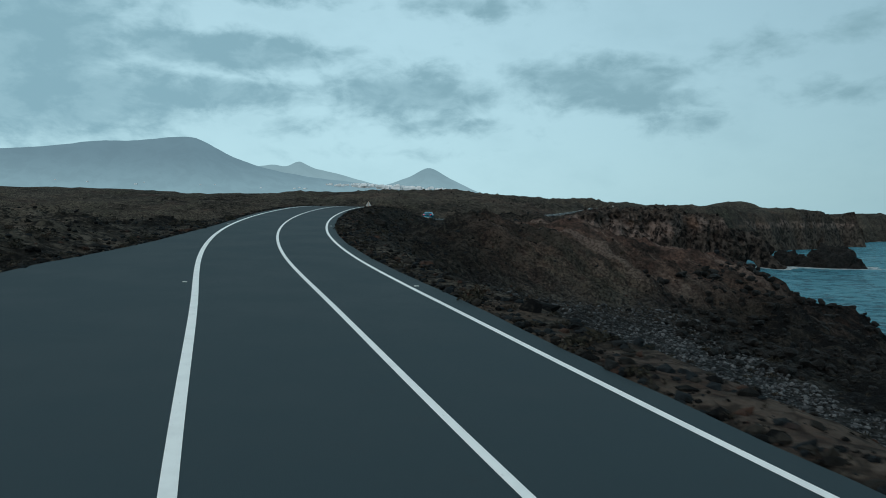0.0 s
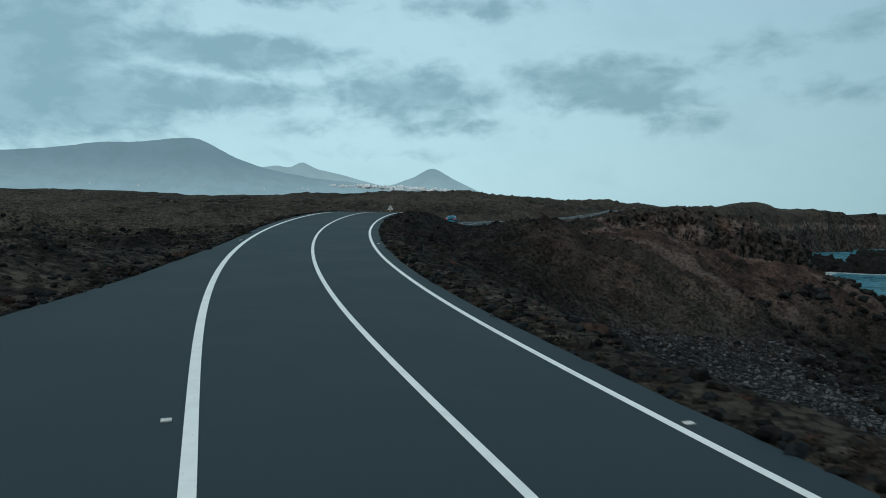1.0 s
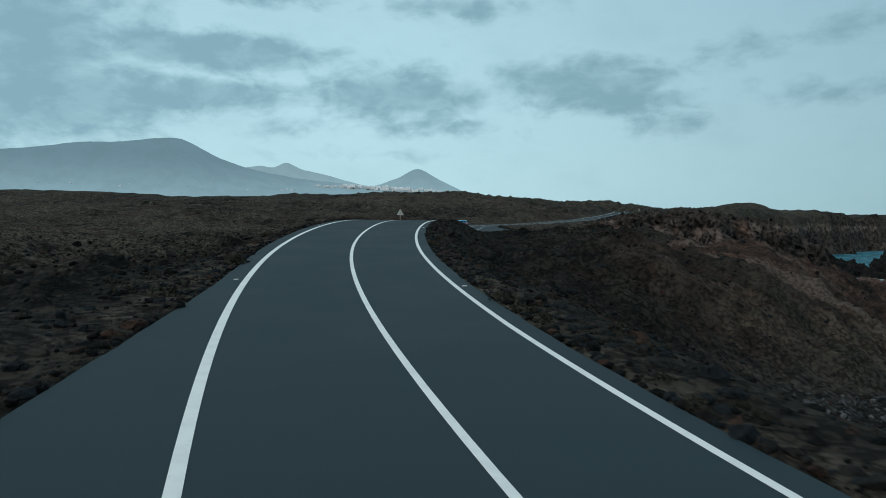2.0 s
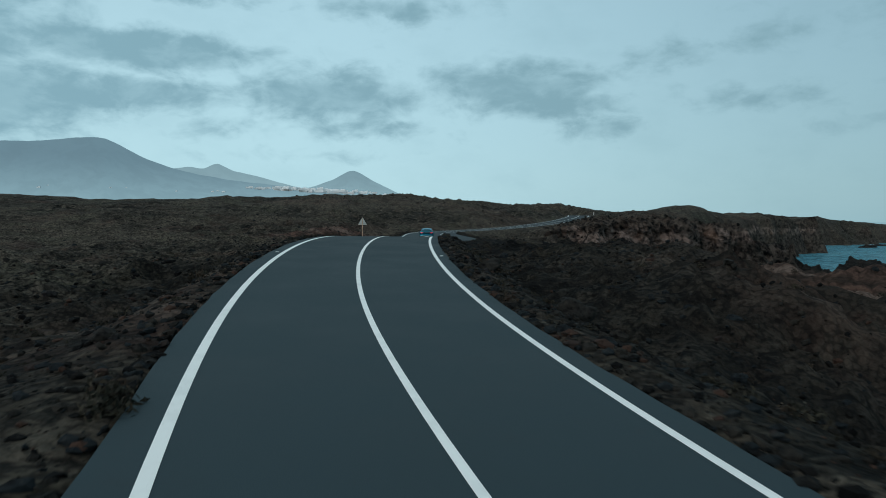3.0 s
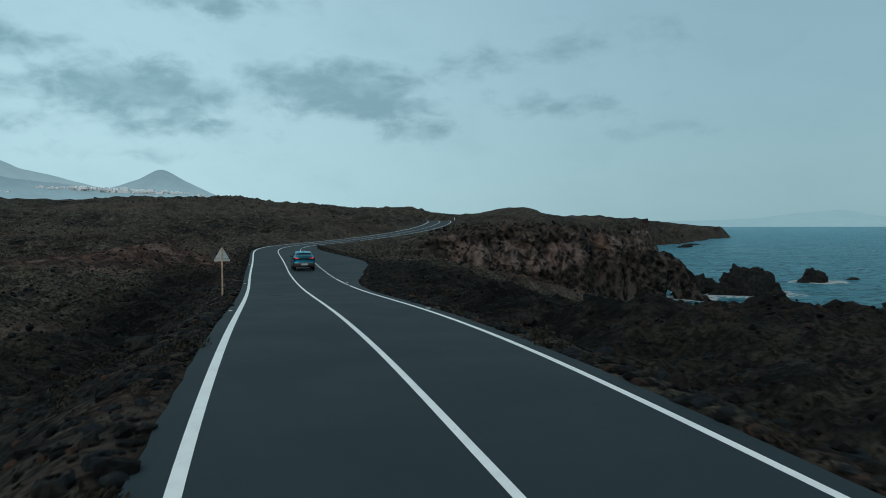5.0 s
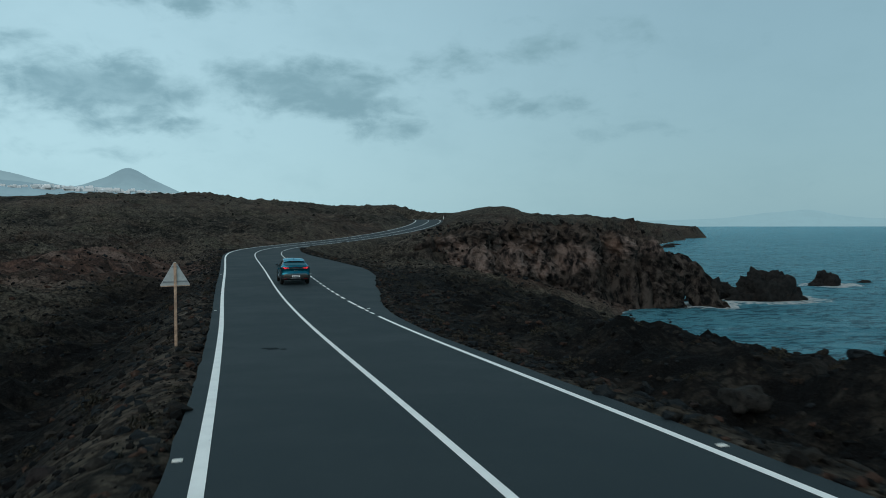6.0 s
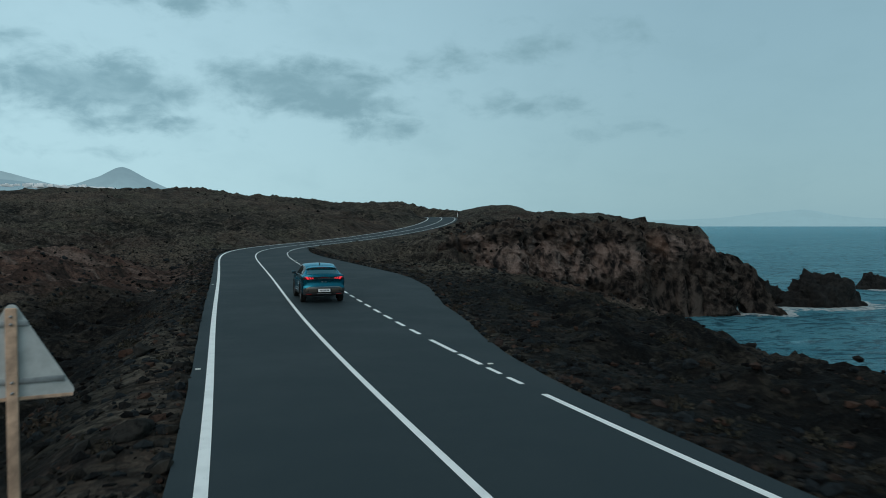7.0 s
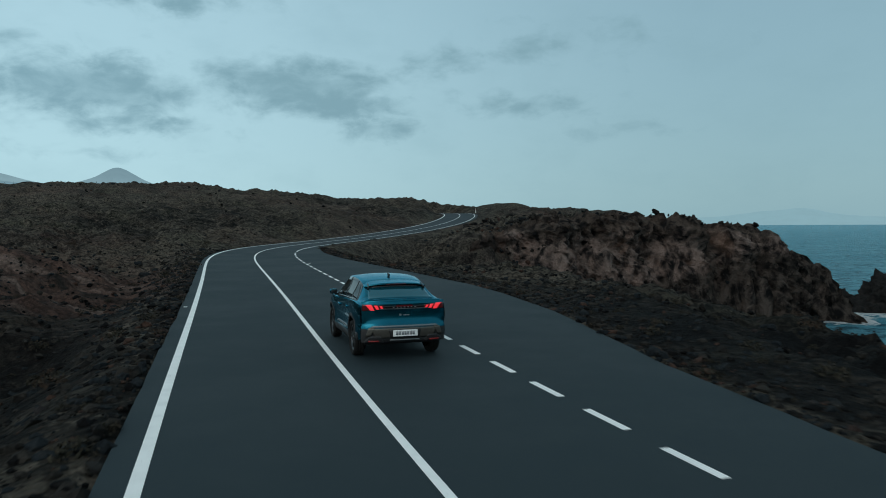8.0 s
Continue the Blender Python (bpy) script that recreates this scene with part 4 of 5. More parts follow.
def sizes(count, low, high, seed, power=3.0):
    return low + (high - low) * np.random.RandomState(seed).rand(count) ** power


x, y = beside_road(62000, 4, 205, 18, 1, 1.9)
_, left, right = road_near(x, y)
keep = (right < 1.5) | (y > 92) | (np.random.RandomState(77).rand(len(x)) < 0.55)
x, y = x[keep], y[keep]
scatter("lava_rubble", SMALL, x, y, sizes(len(x), 0.05, 0.42, 2, 4.2), M_STONE, "dark brown and rusty lava rubble beside the road", 0.40, seed=3)
x, y = beside_road(1700, 8, 205, 45, 4, 1.4)
scatter("lava_boulders", MEDIUM, x, y, sizes(len(x), 0.18, 0.80, 5, 5.0), M_STONE, "rough lava boulders strewn over the field", 0.36, seed=6)
r = np.random.RandomState(8)
x, y = r.uniform(-75, 30, 5200), r.uniform(60, 330, 5200)
_, left, right = road_near(x, y)
inside = (np.maximum(left, right) > 1.8) & (x < np.interp(y, [0, 200, 330], [20, 34, 60]))
x, y = x[inside], y[inside]
scatter("lava_blocks", MEDIUM[:4] + SMALL[:4], x, y, sizes(len(x), 0.14, 0.70, 9, 4.5), M_STONE, "scattered lava blocks on the open field", 0.40, seed=10)
# grey pebbles in the cove below the bank
x, y = r.uniform(0, 30, 14000), r.uniform(12, 70, 14000)
pebbly = land(x, y)[2]
x, y = x[pebbly > 0.5], y[pebbly > 0.5]
scatter("beach_pebbles", SMALL, x, y, sizes(len(x), 0.10, 0.42, 12, 2.6), M_PEBBLE, "grey rounded pebbles in the cove", 0.2, seed=13)
# black rocks along the water and on the cliff's rim
x, y = r.uniform(20, 54, 5200), r.uniform(50, 200, 5200)
z = land(x, y)[0]
wet = (z > -14.2) & (z < -5.5)
scatter("shore_rocks", MEDIUM, x[wet], y[wet], sizes(int(wet.sum()), 0.3, 1.15, 15, 3.4), M_SEA_ROCK, "black wave-washed rocks along the shore", 0.15, seed=16)
x, y = r.uniform(30, 92, 1500), r.uniform(208, 250, 1500)
z = land(x, y)[0]
_, left, right = road_near(x, y)
rim = (z > -12.5) & (np.maximum(left, right) > 3.0)
scatter("cliff_rocks", MEDIUM, x[rim], y[rim], sizes(int(rim.sum()), 0.3, 1.15, 18, 3.0), M_STONE, "jagged rocks on the cliff rim and foot", 0.18, seed=19)


def scrub_material():
    made, n, at = material("dry_scrub")
    chance = n.node("ShaderNodeNewGeometry").outputs["Random Per Island"]
    tone = n.mix(chance, rgb(0.010, 0.0105, 0.0085), rgb(0.050, 0.044, 0.032))
    tone = n.mix(n.span(n.noise(at, 0.7, 3.0, 0.6), 0.5, 0.65, 0.0, 0.6), tone, rgb(0.050, 0.032, 0.024))
    finish(n, tone, 0.9, Specular_IOR_Level=0.1)
    return made


def scrub(count, low, high, reach, seed, blades, small, large, lean_most, wide, label):
    """Low dry tufts: many thin blades that fan out from each root, as one mesh."""
    x, y = beside_road(count, low, high, reach, seed, 1.5)
    z = land(x, y)[0]
    r = np.random.RandomState(seed + 1)
    total = len(x) * blades
    root = np.repeat(np.stack([x, y, z - 0.02], 1), blades, 0)
    size = np.repeat(small + (large - small) * r.rand(len(x)) ** 2, blades)
    a = r.rand(total) * 2 * np.pi
    lean = 0.15 + lean_most * r.rand(total)
    tip = root + np.stack([np.cos(a) * np.sin(lean), np.sin(a) * np.sin(lean), np.cos(lean) * 0.9], 1) * (size * (0.6 + 0.6 * r.rand(total)))[:, None]
    root = root + np.stack([np.cos(a * 3.1), np.sin(a * 3.1), 0 * a], 1) * (size * 0.3 * r.rand(total))[:, None]
    across = np.stack([-np.sin(a), np.cos(a), 0 * a], 1) * (size * wide)[:, None]
    mid = (root + tip) / 2 + np.stack([0 * a, 0 * a, size * 0.12], 1)
    verts = np.stack([root, mid - across, tip, mid + across], 1).reshape(-1, 3)
    faces = np.arange(total * 4).reshape(-1, 4)
    ob = mesh_object("dry_scrub", verts.tolist(), faces.tolist(), M_SCRUB, smooth=False)
    return tagged(ob, label, "scrub", kind="stuff")


M_SCRUB = scrub_material()
scrub(7000, 2, 215, 26, 31, 16, 0.05, 0.16, 1.0, 0.05, "low dry brown scrub tufts between the stones")


def bushes(count, low, high, reach, seed):
    """Low rounded bushes: many small leaves set through each dome, as one mesh."""
    x, y = beside_road(count, low, high, reach, seed, 1.5)
    z = land(x, y)[0]
    r = np.random.RandomState(seed + 1)
    leaves = 90
    total = len(x) * leaves
    size = np.repeat(0.12 + 0.34 * r.rand(len(x)) ** 2.5, leaves)
    way = r.normal(size=(total, 3))
    way /= np.linalg.norm(way, axis=1)[:, None]
    way[:, 2] = np.abs(way[:, 2]) * 0.75 - 0.08
    middle = np.repeat(np.stack([x, y, z], 1), leaves, 0) + way * (size * (0.45 + 0.6 * r.rand(total)))[:, None]
    along_leaf = r.normal(size=(total, 3))
    along_leaf /= np.linalg.norm(along_leaf, axis=1)[:, None]
    across = np.cross(along_leaf, r.normal(size=(total, 3)))
    across /= np.linalg.norm(across, axis=1)[:, None]
    along_leaf *= (size * 0.17)[:, None]
    across *= (size * 0.07)[:, None]
    verts = np.stack([middle - along_leaf, middle - across, middle + along_leaf, middle + across], 1).reshape(-1, 3)
    ob = mesh_object("low_bushes", verts.tolist(), np.arange(total * 4).reshape(-1, 4).tolist(), M_SCRUB, smooth=False)
    return tagged(ob, "low dark rounded bushes on the lava", "bushes", kind="stuff")


bushes(2600, 2, 225, 38, 57)


def boulder(at, size, seed, label):
    bm = rock_shape(seed, 3, 0.72, 0.45)
    bmesh.ops.scale(bm, vec=Vector(size), verts=bm.verts)
    ob = tagged(part("boulder", bm, M_STONE), label, "boulder", "boulders by the road")
    ob.matrix_basis = pose(at[0], at[1], ground_at(*at) + size[2] * 0.18, 0, 0, seed * 37 % 360)
    return ob


for k, (y, off, size, tone) in enumerate(((86.0, 0.9, (0.55, 0.5, 0.45), "grey lava boulder at the asphalt edge"), (61.0, 1.3, (0.6, 0.5, 0.5), "rusty lava boulder at the asphalt edge"), (98.0, 1.5, (0.7, 0.6, 0.55), "dark lava boulder among rubble"), (126.0, 0.8, (0.8, 0.7, 0.6), "reddish lava boulder beside the road"), (136.0, 1.4, (0.75, 0.65, 0.6), "dark lava boulder beside the road"), (72.0, -1.2, (1.0, 0.9, 0.7), "brown lava boulder beside the road"), (67.0, -3.0, (1.6, 1.3, 1.1), "large brown lava boulder on the slope"), (91.0, -4.2, (1.5, 1.2, 0.9), "dark lava boulder on the slope"), (112.0, -6.0, (1.6, 1.4, 1.0), "dark lava boulder on the slope"))):
    edge = np.interp(y, STATION, EDGE_L) if off > 0 else -np.interp(y, STATION, EDGE_R)
    where, _ = point_on_road(y, edge + off)
    boulder((where.x, where.y), size, 100 + k, tone)


def sea_rock(at, size, seed, label, ridge_cut=0.0):
    """A craggy rock standing in the water."""
    bm = bmesh.new()
    bmesh.ops.create_icosphere(bm, subdivisions=5, radius=1.0)
    shift = Vector((seed * 3.7, seed * 1.9, seed * 0.7))
    for v in bm.verts:
        p = v.co.copy()
        lump = 0.34 * noise.noise(p * 1.6 + shift) + 0.2 * noise.noise(p * 3.7 + shift) + 0.24 * (0.3 - abs(noise.noise(p * 5.5 + shift))) + 0.12 * (0.3 - abs(noise.noise(p * 11 + shift))) + 0.06 * noise.noise(p * 21 + shift)
        steep = 1 - 0.3 * max(0.0, p.z)
        v.co = Vector((p.x * steep, p.y * steep, p.z)) * (1 + lump)
        v.co = Vector((v.co.x * size[0], v.co.y * size[1], v.co.z * size[2]))
    ob = tagged(part("sea_rock", bm, M_SEA_ROCK), label, "rock", "rocks off the point")
    ob.matrix_basis = pose(at[0], at[1], at[2], 0, 0, at[3])
    return ob


sea_rock((107.4, 224.4, -13.6, -8), (8.6, 4.6, 6.4), 1, "black craggy sea stack ringed with surf")
sea_rock((113.2, 223.0, -14.2, 15), (4.2, 3.4, 3.2), 2, "low black rock beside the stack")
sea_rock((97.0, 229.0, -13.8, 8), (7.2, 2.6, 4.4), 3, "black rock arm between cliff and stack")
sea_rock((151.8, 250.0, -13.8, 20), (5.6, 3.4, 4.0), 4, "small black rock islet in surf")
sea_rock((169.0, 252.0, -13.9, 0), (2.6, 1.6, 1.1), 5, "flat black rock awash in the sea")
sea_rock((330.0, 560.0, -14.0, 30), (12.0, 4.0, 2.4), 6, "low dark reef off the far headland")
sea_rock((372.0, 610.0, -14.0, 30), (16.0, 4.0, 1.8), 7, "low dark reef off the far headland")


def natural_arch(at, turn):
    """A rock buttress at the cliff's point with a small opening at the waterline."""
    bm = bmesh.new()
    angles = np.linspace(0, math.pi, 41)
    outer = np.interp(np.degrees(angles), [0, 20, 36, 52, 68, 90, 105, 125, 150, 180], [9.8, 6.8, 6.4, 7.4, 8.8, 10.2, 10.8, 11.4, 10.0, 8.0])
    rows = []
    for a, far in zip(angles, outer):
        near = 2.3 * 2.9 / math.hypot(2.9 * math.cos(a), 2.3 * math.sin(a))
        ring = []
        for s, y in [(k / 9, -1.0) for k in range(9)] + [(1.0, -1.0 + 2 * k / 6) for k in range(6)] + [(1 - k / 9, 1.0) for k in range(9)] + [(0.0, 1 - 2 * k / 6) for k in range(6)]:
            reach = near + (far - near) * s
            deep = y * (3.2 - 1.2 * s * math.sin(a))
            ring.append(bm.verts.new((math.cos(a) * reach, deep, math.sin(a) * reach - 0.4)))
        rows.append(ring)
    count = len(rows[0])
    for i in range(len(rows) - 1):
        for j in range(count):
            bm.faces.new((rows[i][j], rows[i][(j + 1) % count], rows[i + 1][(j + 1) % count], rows[i + 1][j]))
    for v in bm.verts:
        p = v.co.copy()
        away = min(1.0, max(0.25, (math.hypot(p.x, p.z) - 2.4) / 3.0))
        push = Vector((noise.noise(p * 0.45), noise.noise(p * 0.45 + Vector((7, 0, 0))), noise.noise(p * 0.45 + Vector((0, 7, 0))))) * 1.6
        push += Vector((noise.noise(p * 1.2), 1.6 * noise.noise(p * 1.2 + Vector((3, 0, 0))), noise.noise(p * 1.2 + Vector((0, 5, 0))))) * 0.75
        v.co += push * away
    bmesh.ops.recalc_face_normals(bm, faces=bm.faces)
    ob = tagged(part("natural_arch", bm, M_LAND), "brown lava arch over a gap at the cliff point", "rock arch")
    zone = ob.data.attributes.new("zone", "FLOAT_COLOR", "POINT")
    zone.data.foreach_set("color", np.tile((0.0, 0.0, 1.0, 0.0), len(ob.data.vertices)))
    ob.matrix_basis = pose(*at, 0, 0, turn)
    return ob


natural_arch((83.0, 221.0, -13.6), -28)

# far stretch of road by the knoll, and a marker at the crest
def far_road():
    rows = spline([(262, 640), (262, 610), (266, 590), (262, 570), (248, 552), (232, 540), (214, 530)], 0.1)
    lanes = []
    for off in (-3.6, 3.6):
        t = np.gradient(rows, axis=0)
        t /= np.linalg.norm(t, axis=1)[:, None]
        p = rows + np.stack([-t[:, 1], t[:, 0]], 1) * off
        z = land(rows[:, 0], rows[:, 1])[0]
        z = np.convolve(np.pad(z, 6, mode="edge"), np.ones(13) / 13, mode="valid") + 1.2
        lanes += [np.c_[p, z]] if off < 0 else [np.c_[p, z]]
    low = [lanes[0] - (0, 0, 3.0), lanes[1] - (0, 0, 3.0)]
    grid = np.stack([low[0], lanes[0], lanes[1], low[1]], 1)
    ob = mesh_object("road_far", grid.reshape(-1, 3).tolist(), grid_faces(len(rows), 4).tolist(), M_ASPHALT, smooth=False)
    return tagged(ob, "grey asphalt road bending past the far knoll", "road", kind="structure")


far_road()
M_WHITE = plain("white_plastic", (0.75, 0.76, 0.75), 0.5)


def marker_post(y, off):
    where, turn = point_on_road(y, off)
    ob = tagged(new("marker_post"), "white roadside marker post at the crest", "marker post")
    part("stem", box(bmesh.new(), 0.14, 0.1, 1.05, pose(0, 0, 0.5), 0.02), M_WHITE, ob)
    part("band", box(bmesh.new(), 0.146, 0.106, 0.16, pose(0, 0, 0.82), 0.02), M_RED, ob, "dark red band")
    ob.matrix_basis = Matrix.Translation((where.x, where.y, ground_at(where.x, where.y) - 0.02)) @ pose(0, 0, 0, 0, 0, turn)


marker_post(290.0, -5.2)

# ---- the car ----
M_TEAL = plain("teal_metallic_paint", (0.004, 0.118, 0.168), 0.20, 1.0, 0.06, 60.0, 0.0, Specular_Tint=(0.40, 0.82, 0.97, 1.0), Coat_Weight=0.3, Coat_Roughness=0.04)
M_TINT = plain("tinted_glass", (0.003, 0.010, 0.013), 0.05, 0.0, 0.05, 8.0, 0.0, Specular_IOR_Level=0.12)
M_REAR_GLASS = plain("rear_glass", (0.010, 0.120, 0.160), 0.08, 0.7, 0.05, 8.0, 0.0, Coat_Weight=0.3, Coat_IOR=1.5, Coat_Tint=(0.45, 0.90, 1.0, 1.0))
M_GLOSS = plain("gloss_black", (0.009, 0.009, 0.010), 0.12, 0.0, 0.05, 20.0)
M_CLAD = plain("black_cladding", (0.016, 0.016, 0.017), 0.62, 0.0, 0.15, 60.0, 0.001)
M_SATIN = plain("satin_grey_trim", (0.22, 0.225, 0.23), 0.38, 0.7, 0.08, 30.0)
M_BRONZE = plain("grey_bumper_insert", (0.13, 0.118, 0.102), 0.34, 0.65, 0.08, 24.0)
M_TYRE = plain("tyre_rubber", (0.011, 0.0105, 0.010), 0.85, 0.0, 0.25, 45.0, 0.003, Specular_IOR_Level=0.2)
M_RIM = plain("machined_alloy", (0.07, 0.073, 0.076), 0.35, 0.85, 0.1, 20.0)
M_LENS = plain("dark_red_lens", (0.10, 0.006, 0.008), 0.15, 0.0, 0.1, 20.0, 0.0, Coat_Weight=0.5)
M_REFLEX = plain("red_reflector", (0.24, 0.014, 0.014), 0.25)
M_PLATE = plain("number_plate_white", (0.78, 0.79, 0.78), 0.4)
M_INK = plain("plate_ink", (0.22, 0.225, 0.235), 0.5)


def lamp_material():
    made, n, _ = material("lit_tail_light")
    shader = n.node("ShaderNodeBsdfPrincipled")
    n.put(shader, Base_Color=rgb(0.5, 0.02, 0.03), Roughness=0.2, Emission_Color=rgb(1.0, 0.045, 0.06), Emission_Strength=0.55)
    n.put(n.node("ShaderNodeOutputMaterial"), Surface=shader.outputs[0])
    return made


M_LIT = lamp_material()
AXLES, WHEEL_R = (0.0, 2.74), 0.375


def keys(pairs):
    a, b = np.array([p[0] for p in pairs]), np.array([p[1] for p in pairs])
    m = np.gradient(b, a)

    def at(v):
        v = np.clip(np.asarray(v, float), a[0], a[-1])
        i = np.clip(np.searchsorted(a, v, side="right") - 1, 0, len(a) - 2)
        h = a[i + 1] - a[i]
        t = (v - a[i]) / h
        return (2 * t**3 - 3 * t**2 + 1) * b[i] + (t**3 - 2 * t**2 + t) * h * m[i] + (-2 * t**3 + 3 * t**2) * b[i + 1] + (t**3 - t**2) * h * m[i + 1]

    return at


half_width = keys([(-0.80, 0.905), (-0.62, 0.93), (-0.3, 0.947), (0.2, 0.945), (0.9, 0.925), (1.8, 0.925), (2.6, 0.945), (3.0, 0.93), (3.35, 0.85), (3.56, 0.72), (3.66, 0.60)])
roof_z = keys([(-0.80, 1.075), (-0.62, 1.115), (-0.35, 1.275), (-0.1, 1.42), (0.12, 1.515), (0.5, 1.595), (1.0, 1.635), (1.4, 1.625), (1.8, 1.555), (2.1, 1.43), (2.5, 1.18), (2.72, 1.05), (3.1, 0.99), (3.4, 0.90), (3.58, 0.76), (3.66, 0.62)])
belt_z = keys([(-0.80, 1.045), (-0.5, 1.065), (0.0, 1.05), (0.8, 1.015), (1.6, 0.985), (2.3, 0.965), (2.7, 0.955), (3.1, 0.90), (3.4, 0.80), (3.58, 0.66), (3.66, 0.52)])
roof_half = keys([(-0.80, 0.80), (-0.62, 0.75), (-0.1, 0.655), (0.5, 0.645), (1.4, 0.65), (2.1, 0.66), (2.6, 0.70), (3.0, 0.76), (3.4, 0.72), (3.66, 0.45)])
side_shape = keys([(0.2, 0.90), (0.32, 0.945), (0.45, 0.985), (0.58, 0.99), (0.70, 0.975), (0.84, 0.995), (0.95, 0.985), (1.08, 0.945)])


def sill_z(y):
    base = np.interp(y, [-0.80, -0.6, 0.6, 2.2, 3.3, 3.66], [0.42, 0.38, 0.27, 0.27, 0.30, 0.36])
    for a in AXLES:
        d = np.abs(y - a)
        base = np.where(d < 0.425, np.maximum(base, WHEEL_R + np.sqrt(np.maximum(0.425**2 - d * d, 0))), base)
    return base


def shell(y, v):
    """The right half of the body's skin: y along the car, v from sill (0) over the belt (0.5) and the roof's edge (0.8) to the middle (1)."""
    y, v = np.broadcast_arrays(np.asarray(y, float), np.asarray(v, float))
    w, zs, zb, zr, xr = half_width(y), sill_z(y), belt_z(y), roof_z(y), roof_half(y)
    zr = np.maximum(zr, zb + 0.03)
    lower = np.clip(v / 0.5, 0, 1)
    z1 = zs + (zb - zs) * lower
    x1 = w * side_shape(z1 * np.clip(1.05 / zb, 1.0, 1.7))
    glass = np.clip((v - 0.5) / 0.3, 0, 1)
    edge = np.minimum(0.06, (zr - zb) * 0.4)
    xb = w * side_shape(zb * np.clip(1.05 / zb, 1.0, 1.7)) - 0.03 * ease(glass, 0, 0.12)
    x2 = xb + (xr - xb) * (glass + 0.16 * glass * (1 - glass))
    z2 = zb + (zr - edge - zb) * glass
    top = np.clip((v - 0.8) / 0.2, 0, 1)
    x3 = xr * (1 - top)
    z3 = zr - edge * (1 - top) ** 2.2
    x = np.where(v <= 0.5, x1, np.where(v <= 0.8, x2, x3))
    z = np.where(v <= 0.5, z1, np.where(v <= 0.8, z2, z3))
    return np.stack([x, y, z], -1)


def patch(name, where, mat, parent, side=1, lift=0.0, thick=0.0, label="", us=24, vs=12):
    """A panel on a surface: where(u, v) gives places for u, v in 0..1; lifted off along the normal, with turned-in edges."""
    u, v = np.meshgrid(np.linspace(0, 1, us), np.linspace(0, 1, vs), indexing="ij")
    p = where(u, v)
    du, dv = np.gradient(p, axis=0), np.gradient(p, axis=1)
    nrm = np.cross(du, dv)
    nrm /= np.linalg.norm(nrm, axis=-1)[..., None] + 1e-9
    mid = p[us // 2, vs // 2] - np.array([0, 1.3, 0.75])
    if (nrm[us // 2, vs // 2] * mid).sum() < 0:
        nrm = -nrm
    q = p + nrm * lift
    verts = q.reshape(-1, 3)
    faces = grid_faces(us, vs)
    if thick:
        rim = [(i, 0) for i in range(us)] + [(us - 1, j) for j in range(1, vs)] + [(i, vs - 1) for i in range(us - 2, -1, -1)] + [(0, j) for j in range(vs - 2, 0, -1)]
        top = np.array([i * vs + j for i, j in rim])
        low = q[tuple(np.array(rim).T)] - nrm[tuple(np.array(rim).T)] * thick
        base = len(verts)
        verts = np.concatenate([verts, low])
        k = np.arange(len(rim))
        nxt = (k + 1) % len(rim)
        faces = np.concatenate([faces, np.stack([top, top[nxt], base + nxt, base + k], 1)])
    verts = verts * np.array([side, 1, 1])
    ob = mesh_object(name, verts.tolist(), faces.tolist(), mat, parent)
    bm = bmesh.new()
    bm.from_mesh(ob.data)
    bmesh.ops.recalc_face_normals(bm, faces=bm.faces)
    bm.to_mesh(ob.data)
    bm.free()
    return tagged(ob, label)


def on_shell(y0, y1, v0, v1):
    """A region of the skin; y0 and y1 may lean with v: pairs give the values at its lower and upper edge."""
    a, b = np.broadcast_to(y0, 2), np.broadcast_to(y1, 2)
    return lambda u, v: shell((a[0] + (a[1] - a[0]) * v) * (1 - u) + (b[0] + (b[1] - b[0]) * v) * u, v0 + (v1 - v0) * v)


tail_depth = keys([(0.30, 0.0), (0.38, 0.04), (0.48, 0.085), (0.60, 0.10), (0.74, 0.06), (0.86, 0.045), (0.95, 0.05), (1.03, 0.065), (1.09, 0.05)])


def tail(x, z):
    """The rear end: its depth behind the skin's last section, over x and z."""
    xm = half_width(-0.80) * side_shape(z)
    bend = np.clip(np.abs(x) / xm, 0, 1)
    return np.stack([x, -0.80 - tail_depth(z) * (1 - bend**5) - 0.05 * (1 - bend**2), z], -1)


def on_tail(x0, x1, z0, z1):
    """A region of the rear end; pairs give x at the lower and upper edge, or z at the inner and outer end."""
    a, b, c, d = (np.broadcast_to(k, 2) for k in (x0, x1, z0, z1))
    return lambda u, v: tail((a[0] + (a[1] - a[0]) * v) * (1 - u) + (b[0] + (b[1] - b[0]) * v) * u, (c[0] + (c[1] - c[0]) * u) * (1 - v) + (d[0] + (d[1] - d[0]) * u) * v)


def whole_shell(parent):
    ys = np.unique(np.concatenate([np.linspace(-0.80, 3.66, 120)] + [a + np.linspace(-0.426, 0.426, 45) for a in AXLES]))
    vs = np.concatenate([np.linspace(0, 0.5, 16), np.linspace(0.5, 0.8, 12)[1:], np.linspace(0.8, 1.0, 9)[1:]])
    p = shell(ys[:, None], vs[None, :])
    other = p[:, -2::-1] * np.array([-1, 1, 1])
    grid = np.concatenate([p, other], 1)
    rows, cols = grid.shape[:2]
    verts = grid.reshape(-1, 3).tolist()
    faces = grid_faces(rows, cols).tolist()
    faces.append([(rows - 1) * cols + k for k in range(cols)])
    ob = mesh_object("body", verts, faces, M_TEAL, parent)
    return tagged(ob, "teal metallic painted body shell")


